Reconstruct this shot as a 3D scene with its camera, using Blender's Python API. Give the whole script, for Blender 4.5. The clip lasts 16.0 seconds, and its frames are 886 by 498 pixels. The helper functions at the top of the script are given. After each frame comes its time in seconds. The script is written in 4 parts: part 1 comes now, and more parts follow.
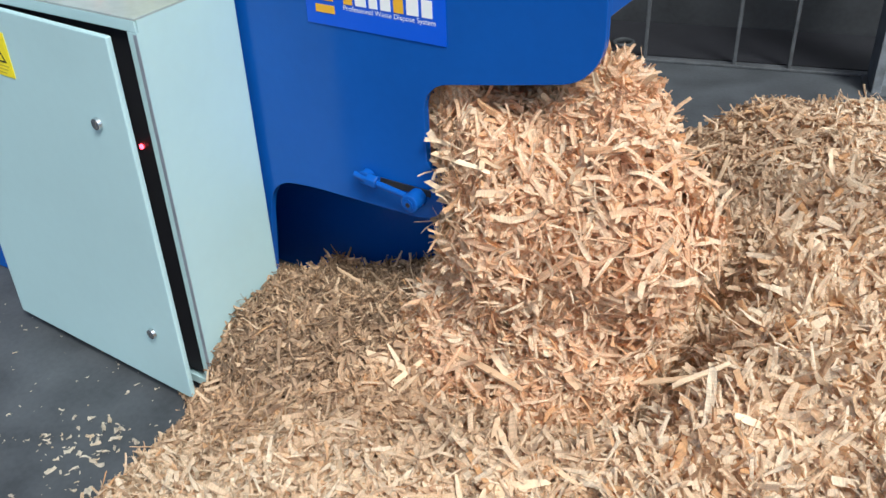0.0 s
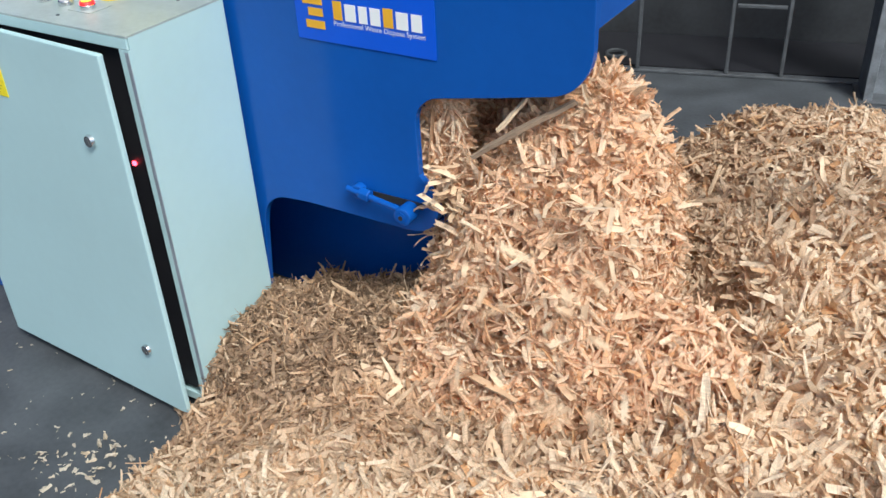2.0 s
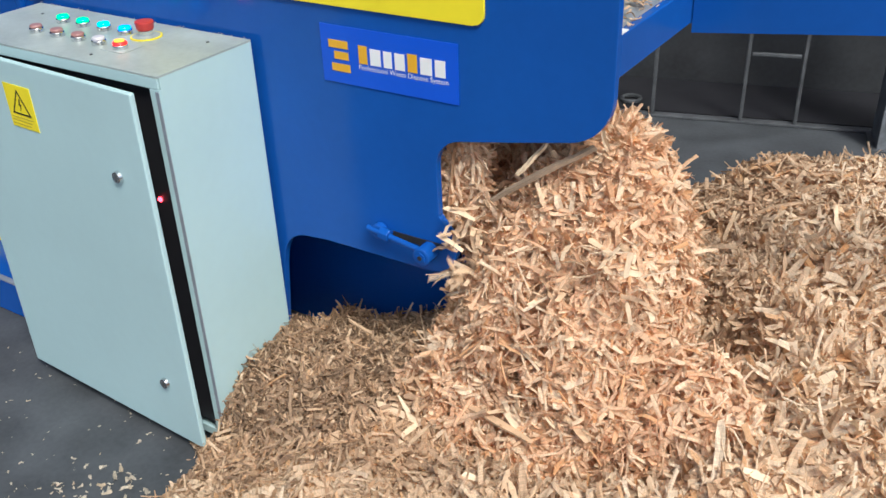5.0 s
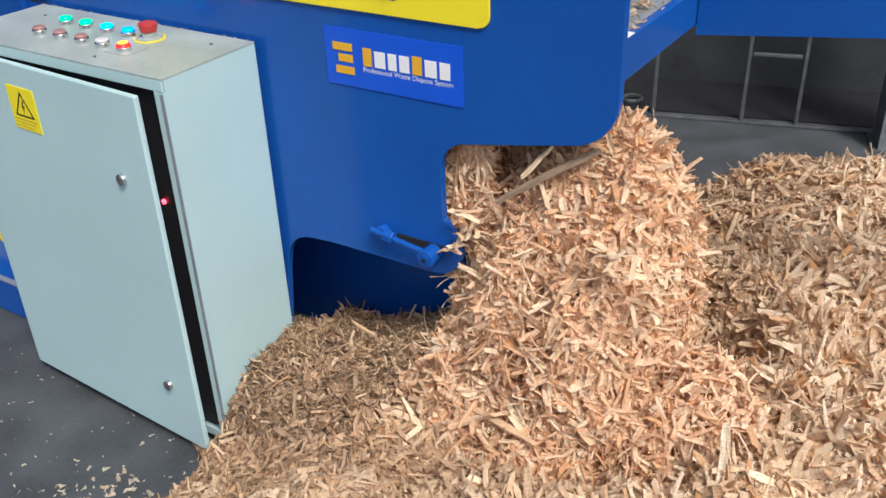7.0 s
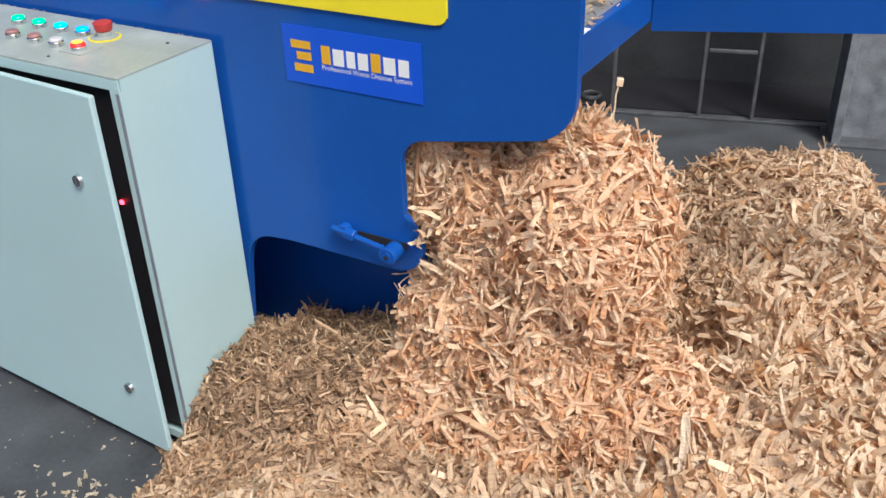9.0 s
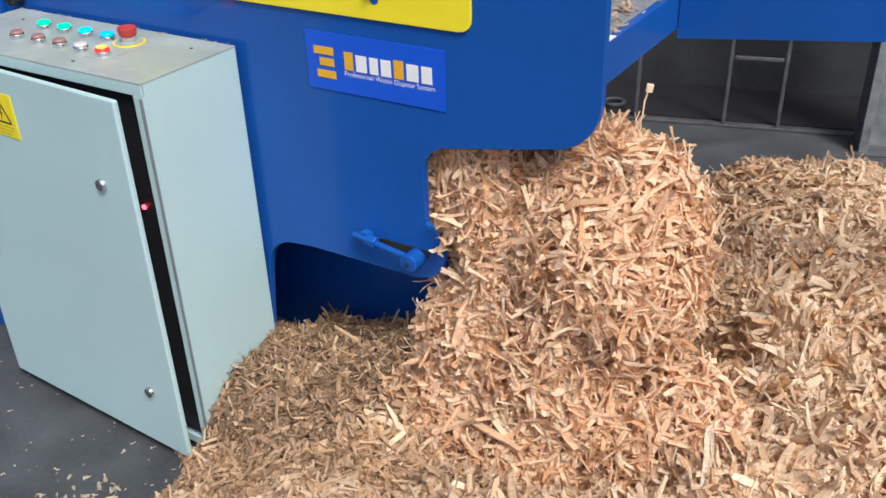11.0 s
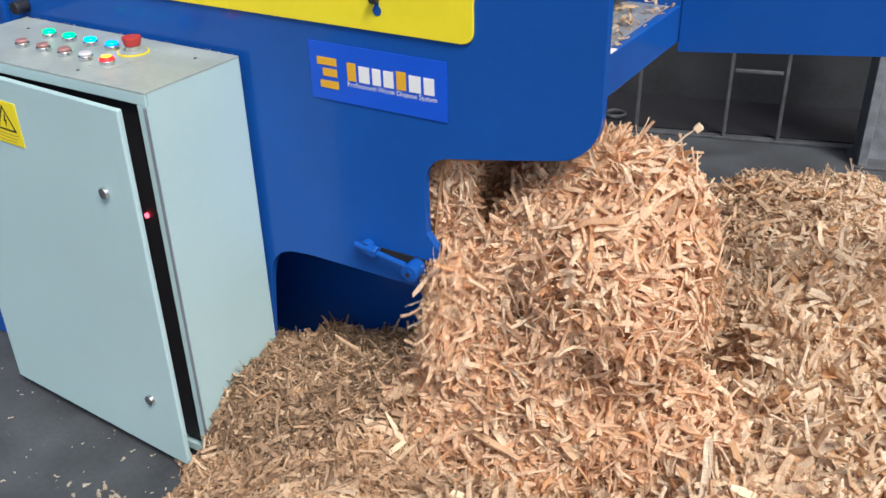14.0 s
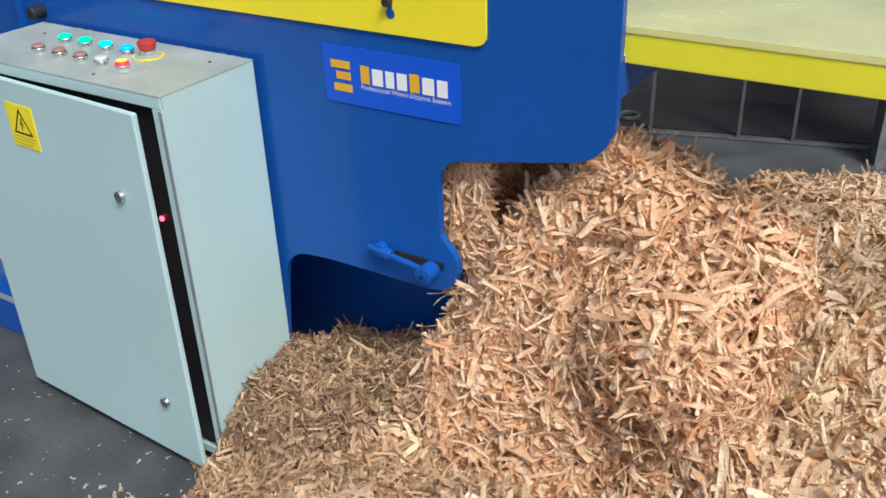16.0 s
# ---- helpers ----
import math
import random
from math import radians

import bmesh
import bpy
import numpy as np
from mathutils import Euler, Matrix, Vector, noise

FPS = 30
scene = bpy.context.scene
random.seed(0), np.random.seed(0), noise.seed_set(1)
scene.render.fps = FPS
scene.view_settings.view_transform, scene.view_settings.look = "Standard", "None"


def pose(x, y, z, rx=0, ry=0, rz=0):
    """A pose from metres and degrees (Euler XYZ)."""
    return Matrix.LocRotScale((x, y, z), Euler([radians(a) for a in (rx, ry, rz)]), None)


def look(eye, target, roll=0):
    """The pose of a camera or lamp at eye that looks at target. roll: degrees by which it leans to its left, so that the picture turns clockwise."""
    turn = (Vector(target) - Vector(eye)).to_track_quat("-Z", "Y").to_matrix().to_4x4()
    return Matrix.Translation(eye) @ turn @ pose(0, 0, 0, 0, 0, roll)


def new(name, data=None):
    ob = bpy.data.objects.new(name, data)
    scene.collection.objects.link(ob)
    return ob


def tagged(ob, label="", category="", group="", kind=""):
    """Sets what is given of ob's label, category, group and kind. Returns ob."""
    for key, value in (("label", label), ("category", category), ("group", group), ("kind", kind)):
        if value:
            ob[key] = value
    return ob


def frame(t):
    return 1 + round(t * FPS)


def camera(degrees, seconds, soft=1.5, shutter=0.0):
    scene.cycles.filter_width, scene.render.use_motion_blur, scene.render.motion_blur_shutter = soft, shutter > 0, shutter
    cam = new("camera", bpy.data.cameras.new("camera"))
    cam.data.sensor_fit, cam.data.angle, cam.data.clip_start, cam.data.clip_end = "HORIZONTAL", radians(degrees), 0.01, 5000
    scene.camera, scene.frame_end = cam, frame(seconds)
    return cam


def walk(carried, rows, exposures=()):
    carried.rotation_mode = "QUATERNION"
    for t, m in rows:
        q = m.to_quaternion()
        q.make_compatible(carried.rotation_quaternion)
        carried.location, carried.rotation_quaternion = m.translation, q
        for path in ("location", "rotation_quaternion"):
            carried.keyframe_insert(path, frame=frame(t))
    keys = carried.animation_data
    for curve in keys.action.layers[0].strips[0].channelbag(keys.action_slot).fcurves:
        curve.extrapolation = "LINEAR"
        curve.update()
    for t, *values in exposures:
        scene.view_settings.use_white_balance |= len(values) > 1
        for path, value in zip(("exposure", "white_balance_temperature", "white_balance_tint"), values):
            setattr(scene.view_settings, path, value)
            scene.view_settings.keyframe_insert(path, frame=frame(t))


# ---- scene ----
cam = camera(51.5, 16.0, shutter=0.5)
PATH = [
    (0, (1.193, -1.196, 1.301), (0.288, 0.218, 0.214), -2.3),
    (0.5, (1.196, -1.189, 1.301), (0.291, 0.225, 0.214), -2.6),
    (1, (1.194, -1.19, 1.306), (0.284, 0.228, 0.229), -2.6),
    (1.5, (1.195, -1.194, 1.308), (0.279, 0.227, 0.239), -2.8),
    (2, (1.202, -1.194, 1.305), (0.295, 0.234, 0.239), -2.9),
    (2.5, (1.204, -1.192, 1.306), (0.307, 0.241, 0.238), -2.6),
    (3, (1.203, -1.194, 1.307), (0.311, 0.249, 0.248), -2.5),
    (3.5, (1.202, -1.194, 1.316), (0.312, 0.256, 0.265), -2.4),
    (4, (1.204, -1.197, 1.316), (0.304, 0.256, 0.276), -2.4),
    (4.5, (1.2, -1.206, 1.319), (0.274, 0.242, 0.297), -2.2),
    (5, (1.199, -1.217, 1.321), (0.253, 0.238, 0.327), -2.1),
    (7.5, (1.186, -1.219, 1.329), (0.249, 0.237, 0.328), -2.0),
    (8, (1.188, -1.219, 1.33), (0.278, 0.247, 0.317), -2.0),
    (8.5, (1.194, -1.219, 1.327), (0.311, 0.259, 0.311), -1.9),
    (8.7, (1.194, -1.223, 1.327), (0.323, 0.27, 0.32), -1.6),
    (10.8, (1.195, -1.206, 1.323), (0.285, 0.274, 0.332), -1.9),
    (11, (1.187, -1.212, 1.325), (0.272, 0.264, 0.334), -1.8),
    (11.5, (1.183, -1.214, 1.325), (0.248, 0.25, 0.336), -1.8),
    (12, (1.186, -1.219, 1.328), (0.24, 0.245, 0.347), -1.7),
    (12.5, (1.191, -1.226, 1.327), (0.234, 0.24, 0.361), -1.8),
    (13, (1.186, -1.225, 1.331), (0.235, 0.246, 0.364), -1.6),
    (13.5, (1.186, -1.222, 1.329), (0.245, 0.253, 0.36), -1.5),
    (14, (1.189, -1.219, 1.329), (0.269, 0.267, 0.357), -1.4),
    (14.5, (1.193, -1.219, 1.329), (0.291, 0.278, 0.358), -1.4),
    (15, (1.196, -1.215, 1.331), (0.293, 0.281, 0.358), -1.6),
    (15.5, (1.195, -1.217, 1.328), (0.269, 0.268, 0.359), -1.8),
    (16, (1.189, -1.219, 1.329), (0.242, 0.254, 0.362), -2.0),
]
walk(cam, [(t, look(e, g, r)) for t, e, g, r in PATH],
     [(0, 0.26, 5850, 2), (3, 0.25, 5850, 3), (5, 0.22, 6050, 5), (8, 0.17, 6200, 8), (14.8, 0.17, 6200, 8), (16, 0.14, 6200, 5)])

# ---- world and light ----
world = bpy.data.worlds.new("sky")
scene.world = world
world.use_nodes = True
wn = world.node_tree.nodes
sky = wn.new("ShaderNodeTexSky")
sky.sky_type, sky.sun_disc = "NISHITA", False
sky.sun_elevation, sky.sun_rotation = radians(55), radians(130)
sky.dust_density = 4.0
wn["Background"].inputs["Strength"].default_value = 0.126
world.node_tree.links.new(sky.outputs[0], wn["Background"].inputs[0])
sun_data = bpy.data.lights.new("sun", "SUN")
sun_data.energy, sun_data.angle, sun_data.color = 3.0, radians(16), (1.0, 0.95, 0.87)
sun = new("sun", sun_data)
sun.matrix_world = look((2.65, -1.75, 4.1), (0, 0, 0))


# ---- materials ----
def mat(name, color, rough=0.5, metal=0.0, vary=0.12, scale=9.0, bump=0.0, bump_scale=60.0, coat=0.0, rough_vary=0.1, emit=0.0):
    m = bpy.data.materials.new(name)
    m.use_nodes = True
    n, l = m.node_tree.nodes, m.node_tree.links
    b = n["Principled BSDF"]
    tc = n.new("ShaderNodeTexCoord")
    nz = n.new("ShaderNodeTexNoise")
    nz.inputs["Scale"].default_value, nz.inputs["Detail"].default_value = scale, 6
    nf = n.new("ShaderNodeTexNoise")
    nf.inputs["Scale"].default_value, nf.inputs["Detail"].default_value = scale * 11, 4
    l.new(tc.outputs["Object"], nz.inputs["Vector"])
    l.new(tc.outputs["Object"], nf.inputs["Vector"])
    add = n.new("ShaderNodeMath")
    add.operation = "MULTIPLY_ADD"
    add.inputs[1].default_value = 0.35
    l.new(nf.outputs[0], add.inputs[0])
    l.new(nz.outputs[0], add.inputs[2])
    ramp = n.new("ShaderNodeMapRange")
    ramp.inputs[1].default_value, ramp.inputs[2].default_value = 0.4, 0.95
    ramp.inputs[3].default_value, ramp.inputs[4].default_value = 1 - vary, 1 + vary
    l.new(add.outputs[0], ramp.inputs[0])
    mul = n.new("ShaderNodeMix")
    mul.data_type, mul.blend_type = "RGBA", "MULTIPLY"
    mul.inputs[0].default_value = 1
    mul.inputs[6].default_value = (*color, 1)
    l.new(ramp.outputs[0], mul.inputs[7])
    l.new(mul.outputs[2], b.inputs["Base Color"])
    rr = n.new("ShaderNodeMapRange")
    rr.inputs[3].default_value, rr.inputs[4].default_value = max(0.03, rough - rough_vary), min(1, rough + rough_vary)
    l.new(nz.outputs[0], rr.inputs[0])
    l.new(rr.outputs[0], b.inputs["Roughness"])
    b.inputs["Metallic"].default_value = metal
    b.inputs["Coat Weight"].default_value = coat
    if bump:
        nb = n.new("ShaderNodeTexNoise")
        nb.inputs["Scale"].default_value, nb.inputs["Detail"].default_value = bump_scale, 3
        l.new(tc.outputs["Object"], nb.inputs["Vector"])
        bp = n.new("ShaderNodeBump")
        bp.inputs["Strength"].default_value, bp.inputs["Distance"].default_value = bump, 0.002
        l.new(nb.outputs[0], bp.inputs["Height"])
        l.new(bp.outputs[0], b.inputs["Normal"])
    if emit:
        b.inputs["Emission Color"].default_value = (*color, 1)
        b.inputs["Emission Strength"].default_value = emit
    return m


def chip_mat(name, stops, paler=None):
    """Wood shavings: a tone for each shaving, fibres along it and ripples across; with paler tones, wood colour and
    brighter light to the heap's east and south are graded in.
    """
    m = bpy.data.materials.new(name)
    m.use_nodes = True
    n, l = m.node_tree.nodes, m.node_tree.links
    b = n["Principled BSDF"]
    geo = n.new("ShaderNodeNewGeometry")

    def tones(list_):
        ramp = n.new("ShaderNodeValToRGB")
        cr = ramp.color_ramp
        while len(cr.elements) < len(list_):
            cr.elements.new(0.5)
        for el, (p, c) in zip(cr.elements, list_):
            el.position, el.color = p, (*c, 1)
        l.new(geo.outputs["Random Per Island"], ramp.inputs[0])
        return ramp.outputs[0]

    tone = tones(stops)
    # Brightness over the heap is put in the colour, with the wood's own tone.
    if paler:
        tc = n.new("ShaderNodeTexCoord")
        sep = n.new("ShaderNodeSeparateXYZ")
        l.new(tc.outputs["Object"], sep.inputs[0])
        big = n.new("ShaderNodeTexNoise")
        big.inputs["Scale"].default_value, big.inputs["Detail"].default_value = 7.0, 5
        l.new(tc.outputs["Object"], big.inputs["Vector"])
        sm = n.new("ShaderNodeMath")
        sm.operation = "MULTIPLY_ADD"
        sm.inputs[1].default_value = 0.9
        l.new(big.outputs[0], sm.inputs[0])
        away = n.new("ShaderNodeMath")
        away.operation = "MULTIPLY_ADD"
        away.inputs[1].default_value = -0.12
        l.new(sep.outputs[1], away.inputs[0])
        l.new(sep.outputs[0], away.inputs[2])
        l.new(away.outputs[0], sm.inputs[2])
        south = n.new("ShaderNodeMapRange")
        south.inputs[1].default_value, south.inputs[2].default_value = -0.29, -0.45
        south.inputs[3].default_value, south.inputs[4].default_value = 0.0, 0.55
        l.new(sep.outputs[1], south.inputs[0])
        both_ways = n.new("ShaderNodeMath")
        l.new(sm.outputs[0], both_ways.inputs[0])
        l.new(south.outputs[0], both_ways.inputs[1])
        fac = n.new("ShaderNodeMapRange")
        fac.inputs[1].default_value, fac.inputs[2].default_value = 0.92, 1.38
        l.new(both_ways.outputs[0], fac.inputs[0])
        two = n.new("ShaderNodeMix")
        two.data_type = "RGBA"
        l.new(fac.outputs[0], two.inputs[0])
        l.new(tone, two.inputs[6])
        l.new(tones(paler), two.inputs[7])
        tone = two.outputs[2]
    uv = n.new("ShaderNodeUVMap")
    mp = n.new("ShaderNodeMapping")
    mp.inputs["Scale"].default_value = (3.0, 55.0, 1.0)
    l.new(uv.outputs[0], mp.inputs[0])
    nz = n.new("ShaderNodeTexNoise")
    nz.inputs["Scale"].default_value, nz.inputs["Detail"].default_value = 1.0, 4
    l.new(mp.outputs[0], nz.inputs["Vector"])
    mp2 = n.new("ShaderNodeMapping")
    mp2.inputs["Scale"].default_value = (20.0, 1.5, 1.0)
    l.new(uv.outputs[0], mp2.inputs[0])
    rip = n.new("ShaderNodeTexNoise")
    rip.inputs["Scale"].default_value, rip.inputs["Detail"].default_value = 1.0, 2
    l.new(mp2.outputs[0], rip.inputs["Vector"])
    mix = n.new("ShaderNodeMath")
    mix.operation = "ADD"
    l.new(nz.outputs[0], mix.inputs[0])
    l.new(rip.outputs[0], mix.inputs[1])
    mr = n.new("ShaderNodeMapRange")
    mr.inputs[1].default_value, mr.inputs[2].default_value = 0.7, 1.3
    mr.inputs[3].default_value, mr.inputs[4].default_value = 0.68, 1.15
    l.new(mix.outputs[0], mr.inputs[0])
    mul = n.new("ShaderNodeMix")
    mul.data_type, mul.blend_type = "RGBA", "MULTIPLY"
    mul.inputs[0].default_value = 1
    l.new(tone, mul.inputs[6])
    l.new(mr.outputs[0], mul.inputs[7])
    l.new(mul.outputs[2], b.inputs["Base Color"])
    bp = n.new("ShaderNodeBump")
    bp.inputs["Strength"].default_value, bp.inputs["Distance"].default_value = 0.6, 0.001
    l.new(mix.outputs[0], bp.inputs["Height"])
    l.new(bp.outputs[0], b.inputs["Normal"])
    b.inputs["Roughness"].default_value = 0.7
    b.inputs["Specular IOR Level"].default_value = 0.3
    thin = n.new("ShaderNodeBsdfTranslucent")
    warm = n.new("ShaderNodeMix")
    warm.data_type, warm.blend_type = "RGBA", "MULTIPLY"
    warm.inputs[0].default_value, warm.inputs[7].default_value = 1, (1.0, 0.83, 0.63, 1)
    l.new(mul.outputs[2], warm.inputs[6])
    l.new(warm.outputs[2], thin.inputs[0])
    both = n.new("ShaderNodeMixShader")
    both.inputs[0].default_value = 0.32
    l.new(b.outputs[0], both.inputs[1])
    l.new(thin.outputs[0], both.inputs[2])
    l.new(both.outputs[0], n["Material Output"].inputs[0])
    return m


M_BLUE = mat("blue_paint", (0.010, 0.081, 0.36), 0.15, vary=0.10, scale=5, bump=0.04, bump_scale=25, rough_vary=0.08)
M_BLUE.node_tree.nodes["Principled BSDF"].inputs["Specular IOR Level"].default_value = 0.32
M_DECAL = mat("blue_decal", (0.006, 0.085, 0.62), 0.4, vary=0.04)
M_YELLOW = mat("yellow_paint", (0.86, 0.72, 0.025), 0.3, vary=0.05, scale=6, bump=0.03, bump_scale=25)
M_RAM = mat("yellow_ram_paint", (0.78, 0.72, 0.03), 0.14, vary=0.06, scale=6, coat=1.0, rough_vary=0.04)
# Paler yellow: the sky's reflection on the ram top put in the colour.
M_RAM_SHEEN = mat("sheen_yellow_paint", (0.70, 0.68, 0.27), 0.25, vary=0.12, scale=8, coat=0.8)
M_GREY = mat("grey_powder_coat", (0.435, 0.60, 0.625), 0.38, vary=0.04, scale=4, bump=0.08, bump_scale=420)
M_TOP = mat("grimy_grey_top", (0.33, 0.38, 0.375), 0.38, vary=0.22, scale=9, bump=0.15, bump_scale=300)
M_BLACK = mat("black_rubber", (0.018, 0.018, 0.022), 0.45, vary=0.2)
M_CHROME = mat("chrome", (0.75, 0.76, 0.77), 0.16, metal=1.0, vary=0.08, scale=40)
M_STEEL = mat("worn_steel", (0.20, 0.21, 0.22), 0.45, metal=0.8, vary=0.35, scale=14, bump=0.15)
M_SHELF = mat("bare_sheet_steel", (0.30, 0.33, 0.38), 0.4, metal=0.3, vary=0.2, scale=12)
M_DARK = mat("sooty_steel", (0.032, 0.034, 0.038), 0.6, vary=0.5, scale=5, bump=0.2, bump_scale=18)
M_RACK = mat("rack_steel", (0.085, 0.09, 0.098), 0.5, metal=0.2, vary=0.4, scale=20, bump=0.2)
M_POST = mat("post_steel", (0.19, 0.205, 0.225), 0.5, metal=0.2, vary=0.45, scale=16, bump=0.2)
M_WHITE = mat("white_print", (0.8, 0.8, 0.8), 0.45, vary=0.02)
M_ORANGE = mat("amber_print", (0.75, 0.40, 0.02), 0.45, vary=0.03)
M_STICK = mat("yellow_sticker", (0.88, 0.72, 0.02), 0.4, vary=0.05)
M_INK = mat("black_ink", (0.015, 0.013, 0.01), 0.5, vary=0.1)
M_INK2 = mat("faded_ink", (0.55, 0.44, 0.04), 0.5, vary=0.1)
M_RED = mat("red_plastic", (0.42, 0.035, 0.035), 0.4, vary=0.08)
M_DULLRED = mat("dull_red_lens", (0.34, 0.17, 0.16), 0.35, vary=0.1)
M_BLUE_ON = mat("lit_blue_lens", (0.0, 0.22, 0.95), 0.3, vary=0.02, emit=2.2)
M_MILK = mat("milky_lens", (0.62, 0.60, 0.66), 0.3, vary=0.05)
M_GREEN_ON = mat("lit_green_lens", (0.0, 0.62, 0.20), 0.3, vary=0.02, emit=1.8)
M_CYAN_ON = mat("lit_cyan_lens", (0.0, 0.50, 0.72), 0.3, vary=0.02, emit=1.8)
M_RED_ON = mat("lit_red_lens", (1.0, 0.02, 0.02), 0.3, vary=0.02, emit=1.3)
M_AMBER_ON = mat("lit_amber_core", (1.0, 0.42, 0.03), 0.3, vary=0.02, emit=2.2)
M_LED = mat("lit_led", (1.0, 0.03, 0.05), 0.3, vary=0.02, emit=12)
M_WALL = mat("dirty_wall", (0.05, 0.05, 0.052), 0.8, vary=0.4, scale=2, bump=0.2)
M_ROOF = mat("roof_sheet", (0.35, 0.36, 0.37), 0.6, vary=0.1, scale=2)
M_FLOOR = mat("concrete_floor", (0.058, 0.063, 0.071), 0.6, vary=0.42, scale=7, bump=0.35, bump_scale=90)
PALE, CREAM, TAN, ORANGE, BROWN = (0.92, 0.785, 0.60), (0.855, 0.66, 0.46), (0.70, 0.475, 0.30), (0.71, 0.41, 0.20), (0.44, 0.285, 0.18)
# Dim and bright tones of the heap: wood colour with light graded in.
DIM_TONES = [(0.0, (0.34, 0.225, 0.145)), (0.10, (0.47, 0.315, 0.205)), (0.36, (0.60, 0.415, 0.27)), (0.66, TAN), (0.9, CREAM), (1.0, ORANGE)]
BRIGHT_TONES = [(0.0, BROWN), (0.06, TAN), (0.26, CREAM), (0.66, PALE), (0.92, TAN), (1.0, ORANGE)]
M_CHIP = chip_mat("pine_shavings", DIM_TONES, BRIGHT_TONES)
M_FRESH = chip_mat("fresh_pine_shavings", [(0.0, TAN), (0.08, (0.83, 0.545, 0.355)), (0.28, (0.91, 0.65, 0.435)), (0.62, (0.96, 0.785, 0.575)), (0.86, (0.88, 0.57, 0.36)), (1.0, (0.79, 0.455, 0.23))])
# Fine brown shavings, their tone deepened for the shade beside the press.
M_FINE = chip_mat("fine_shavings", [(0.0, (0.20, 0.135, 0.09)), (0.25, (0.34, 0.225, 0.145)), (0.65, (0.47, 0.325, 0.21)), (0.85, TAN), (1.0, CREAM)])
M_BITS = chip_mat("pale_bits", [(0.0, (0.50, 0.44, 0.36)), (0.5, (0.72, 0.66, 0.55)), (1.0, (0.62, 0.50, 0.36))])
# Core browner than its shavings: shade in the gaps put in the colour.
M_CORE = mat("packed_shavings", (0.40, 0.25, 0.15), 0.85, vary=0.4, scale=30, bump=0.8, bump_scale=160)


# ---- mesh helpers ----
def mesh_of(name, bm, material):
    me = bpy.data.meshes.new(name)
    bmesh.ops.recalc_face_normals(bm, faces=bm.faces)
    bm.to_mesh(me)
    bm.free()
    me.materials.append(material)
    return me


def part(name, bm, material, parent, label=""):
    ob = new(name, mesh_of(name, bm, material))
    ob.parent = parent
    return tagged(ob, label)


def thing(name, bm, material, label, category, group="", kind=""):
    return tagged(new(name, mesh_of(name, bm, material)), label, category, group, kind)


def empty(name, label, category, at=(0, 0, 0), group="", kind=""):
    ob = new(name)
    ob.location = at
    return tagged(ob, label, category, group, kind)


def box(x0, x1, y0, y1, z0, z1, bevel=0.0, seg=2, bm=None):
    bm = bm or bmesh.new()
    r = bmesh.ops.create_cube(bm, size=1)
    bmesh.ops.transform(bm, verts=r["verts"], matrix=Matrix.Translation(((x0 + x1) / 2, (y0 + y1) / 2, (z0 + z1) / 2)) @ Matrix.Diagonal((x1 - x0, y1 - y0, z1 - z0, 1)))
    if bevel:
        es = list({e for v in r["verts"] for e in v.link_edges})
        bmesh.ops.bevel(bm, geom=es, offset=bevel, segments=seg, affect="EDGES", profile=0.5)
    return bm


def tube(p0, p1, r0, r1=None, n=20, bevel=0.0, bm=None):
    bm = bm or bmesh.new()
    p0, p1 = Vector(p0), Vector(p1)
    d = p1 - p0
    m = Matrix.Translation((p0 + p1) / 2) @ d.to_track_quat("Z", "Y").to_matrix().to_4x4()
    r = bmesh.ops.create_cone(bm, cap_ends=True, segments=n, radius1=r0, radius2=r0 if r1 is None else r1, depth=d.length, matrix=m)
    if bevel:
        es = [e for e in {e for v in r["verts"] for e in v.link_edges} if len(e.link_faces) == 2 and e.calc_face_angle(0) > 0.9]
        bmesh.ops.bevel(bm, geom=es, offset=bevel, segments=2, affect="EDGES", profile=0.5)
    return bm


def slab(outline, y0, y1, bevel=0.0, bm=None, axis="y"):
    """A plate from an outline of (x, z) points, from y0 to y1 (or of (x, y) points from z0 to z1)."""
    bm = bm or bmesh.new()
    vs = [bm.verts.new((a, y0, b) if axis == "y" else (a, b, y0)) for a, b in outline]
    f = bm.faces.new(vs)
    r = bmesh.ops.extrude_face_region(bm, geom=[f])
    top = [v for v in r["geom"] if isinstance(v, bmesh.types.BMVert)]
    bmesh.ops.translate(bm, verts=top, vec=(0, y1 - y0, 0) if axis == "y" else (0, 0, y1 - y0))
    if bevel:
        es = [e for e in bm.edges if len(e.link_faces) == 2 and e.calc_face_angle(0) > 1.2 and abs(e.verts[0].co.y - e.verts[1].co.y) < 1e-6]
        bmesh.ops.bevel(bm, geom=es, offset=bevel, segments=2, affect="EDGES", profile=0.5)
    return bm


def arc(cx, cz, r, a0, a1, n=7, rz=None):
    rz = rz or r
    return [(cx + r * math.cos(radians(a0 + (a1 - a0) * i / n)), cz + rz * math.sin(radians(a0 + (a1 - a0) * i / n))) for i in range(n + 1)]


def smooth(ob):
    for p in ob.data.polygons:
        p.use_smooth = True
    return ob


# ---- the heap's form ----
def sstep(a, b, v):
    t = np.clip((v - a) / (b - a), 0, 1)
    return t * t * (3 - 2 * t)


def lump(x, y, f, s):
    return np.sin(x * f + s) * np.cos(y * f * 1.13 + s * 2.1) + 0.5 * np.sin(x * f * 2.3 + s * 3 + y * f) * np.cos(y * f * 2.1 - s)


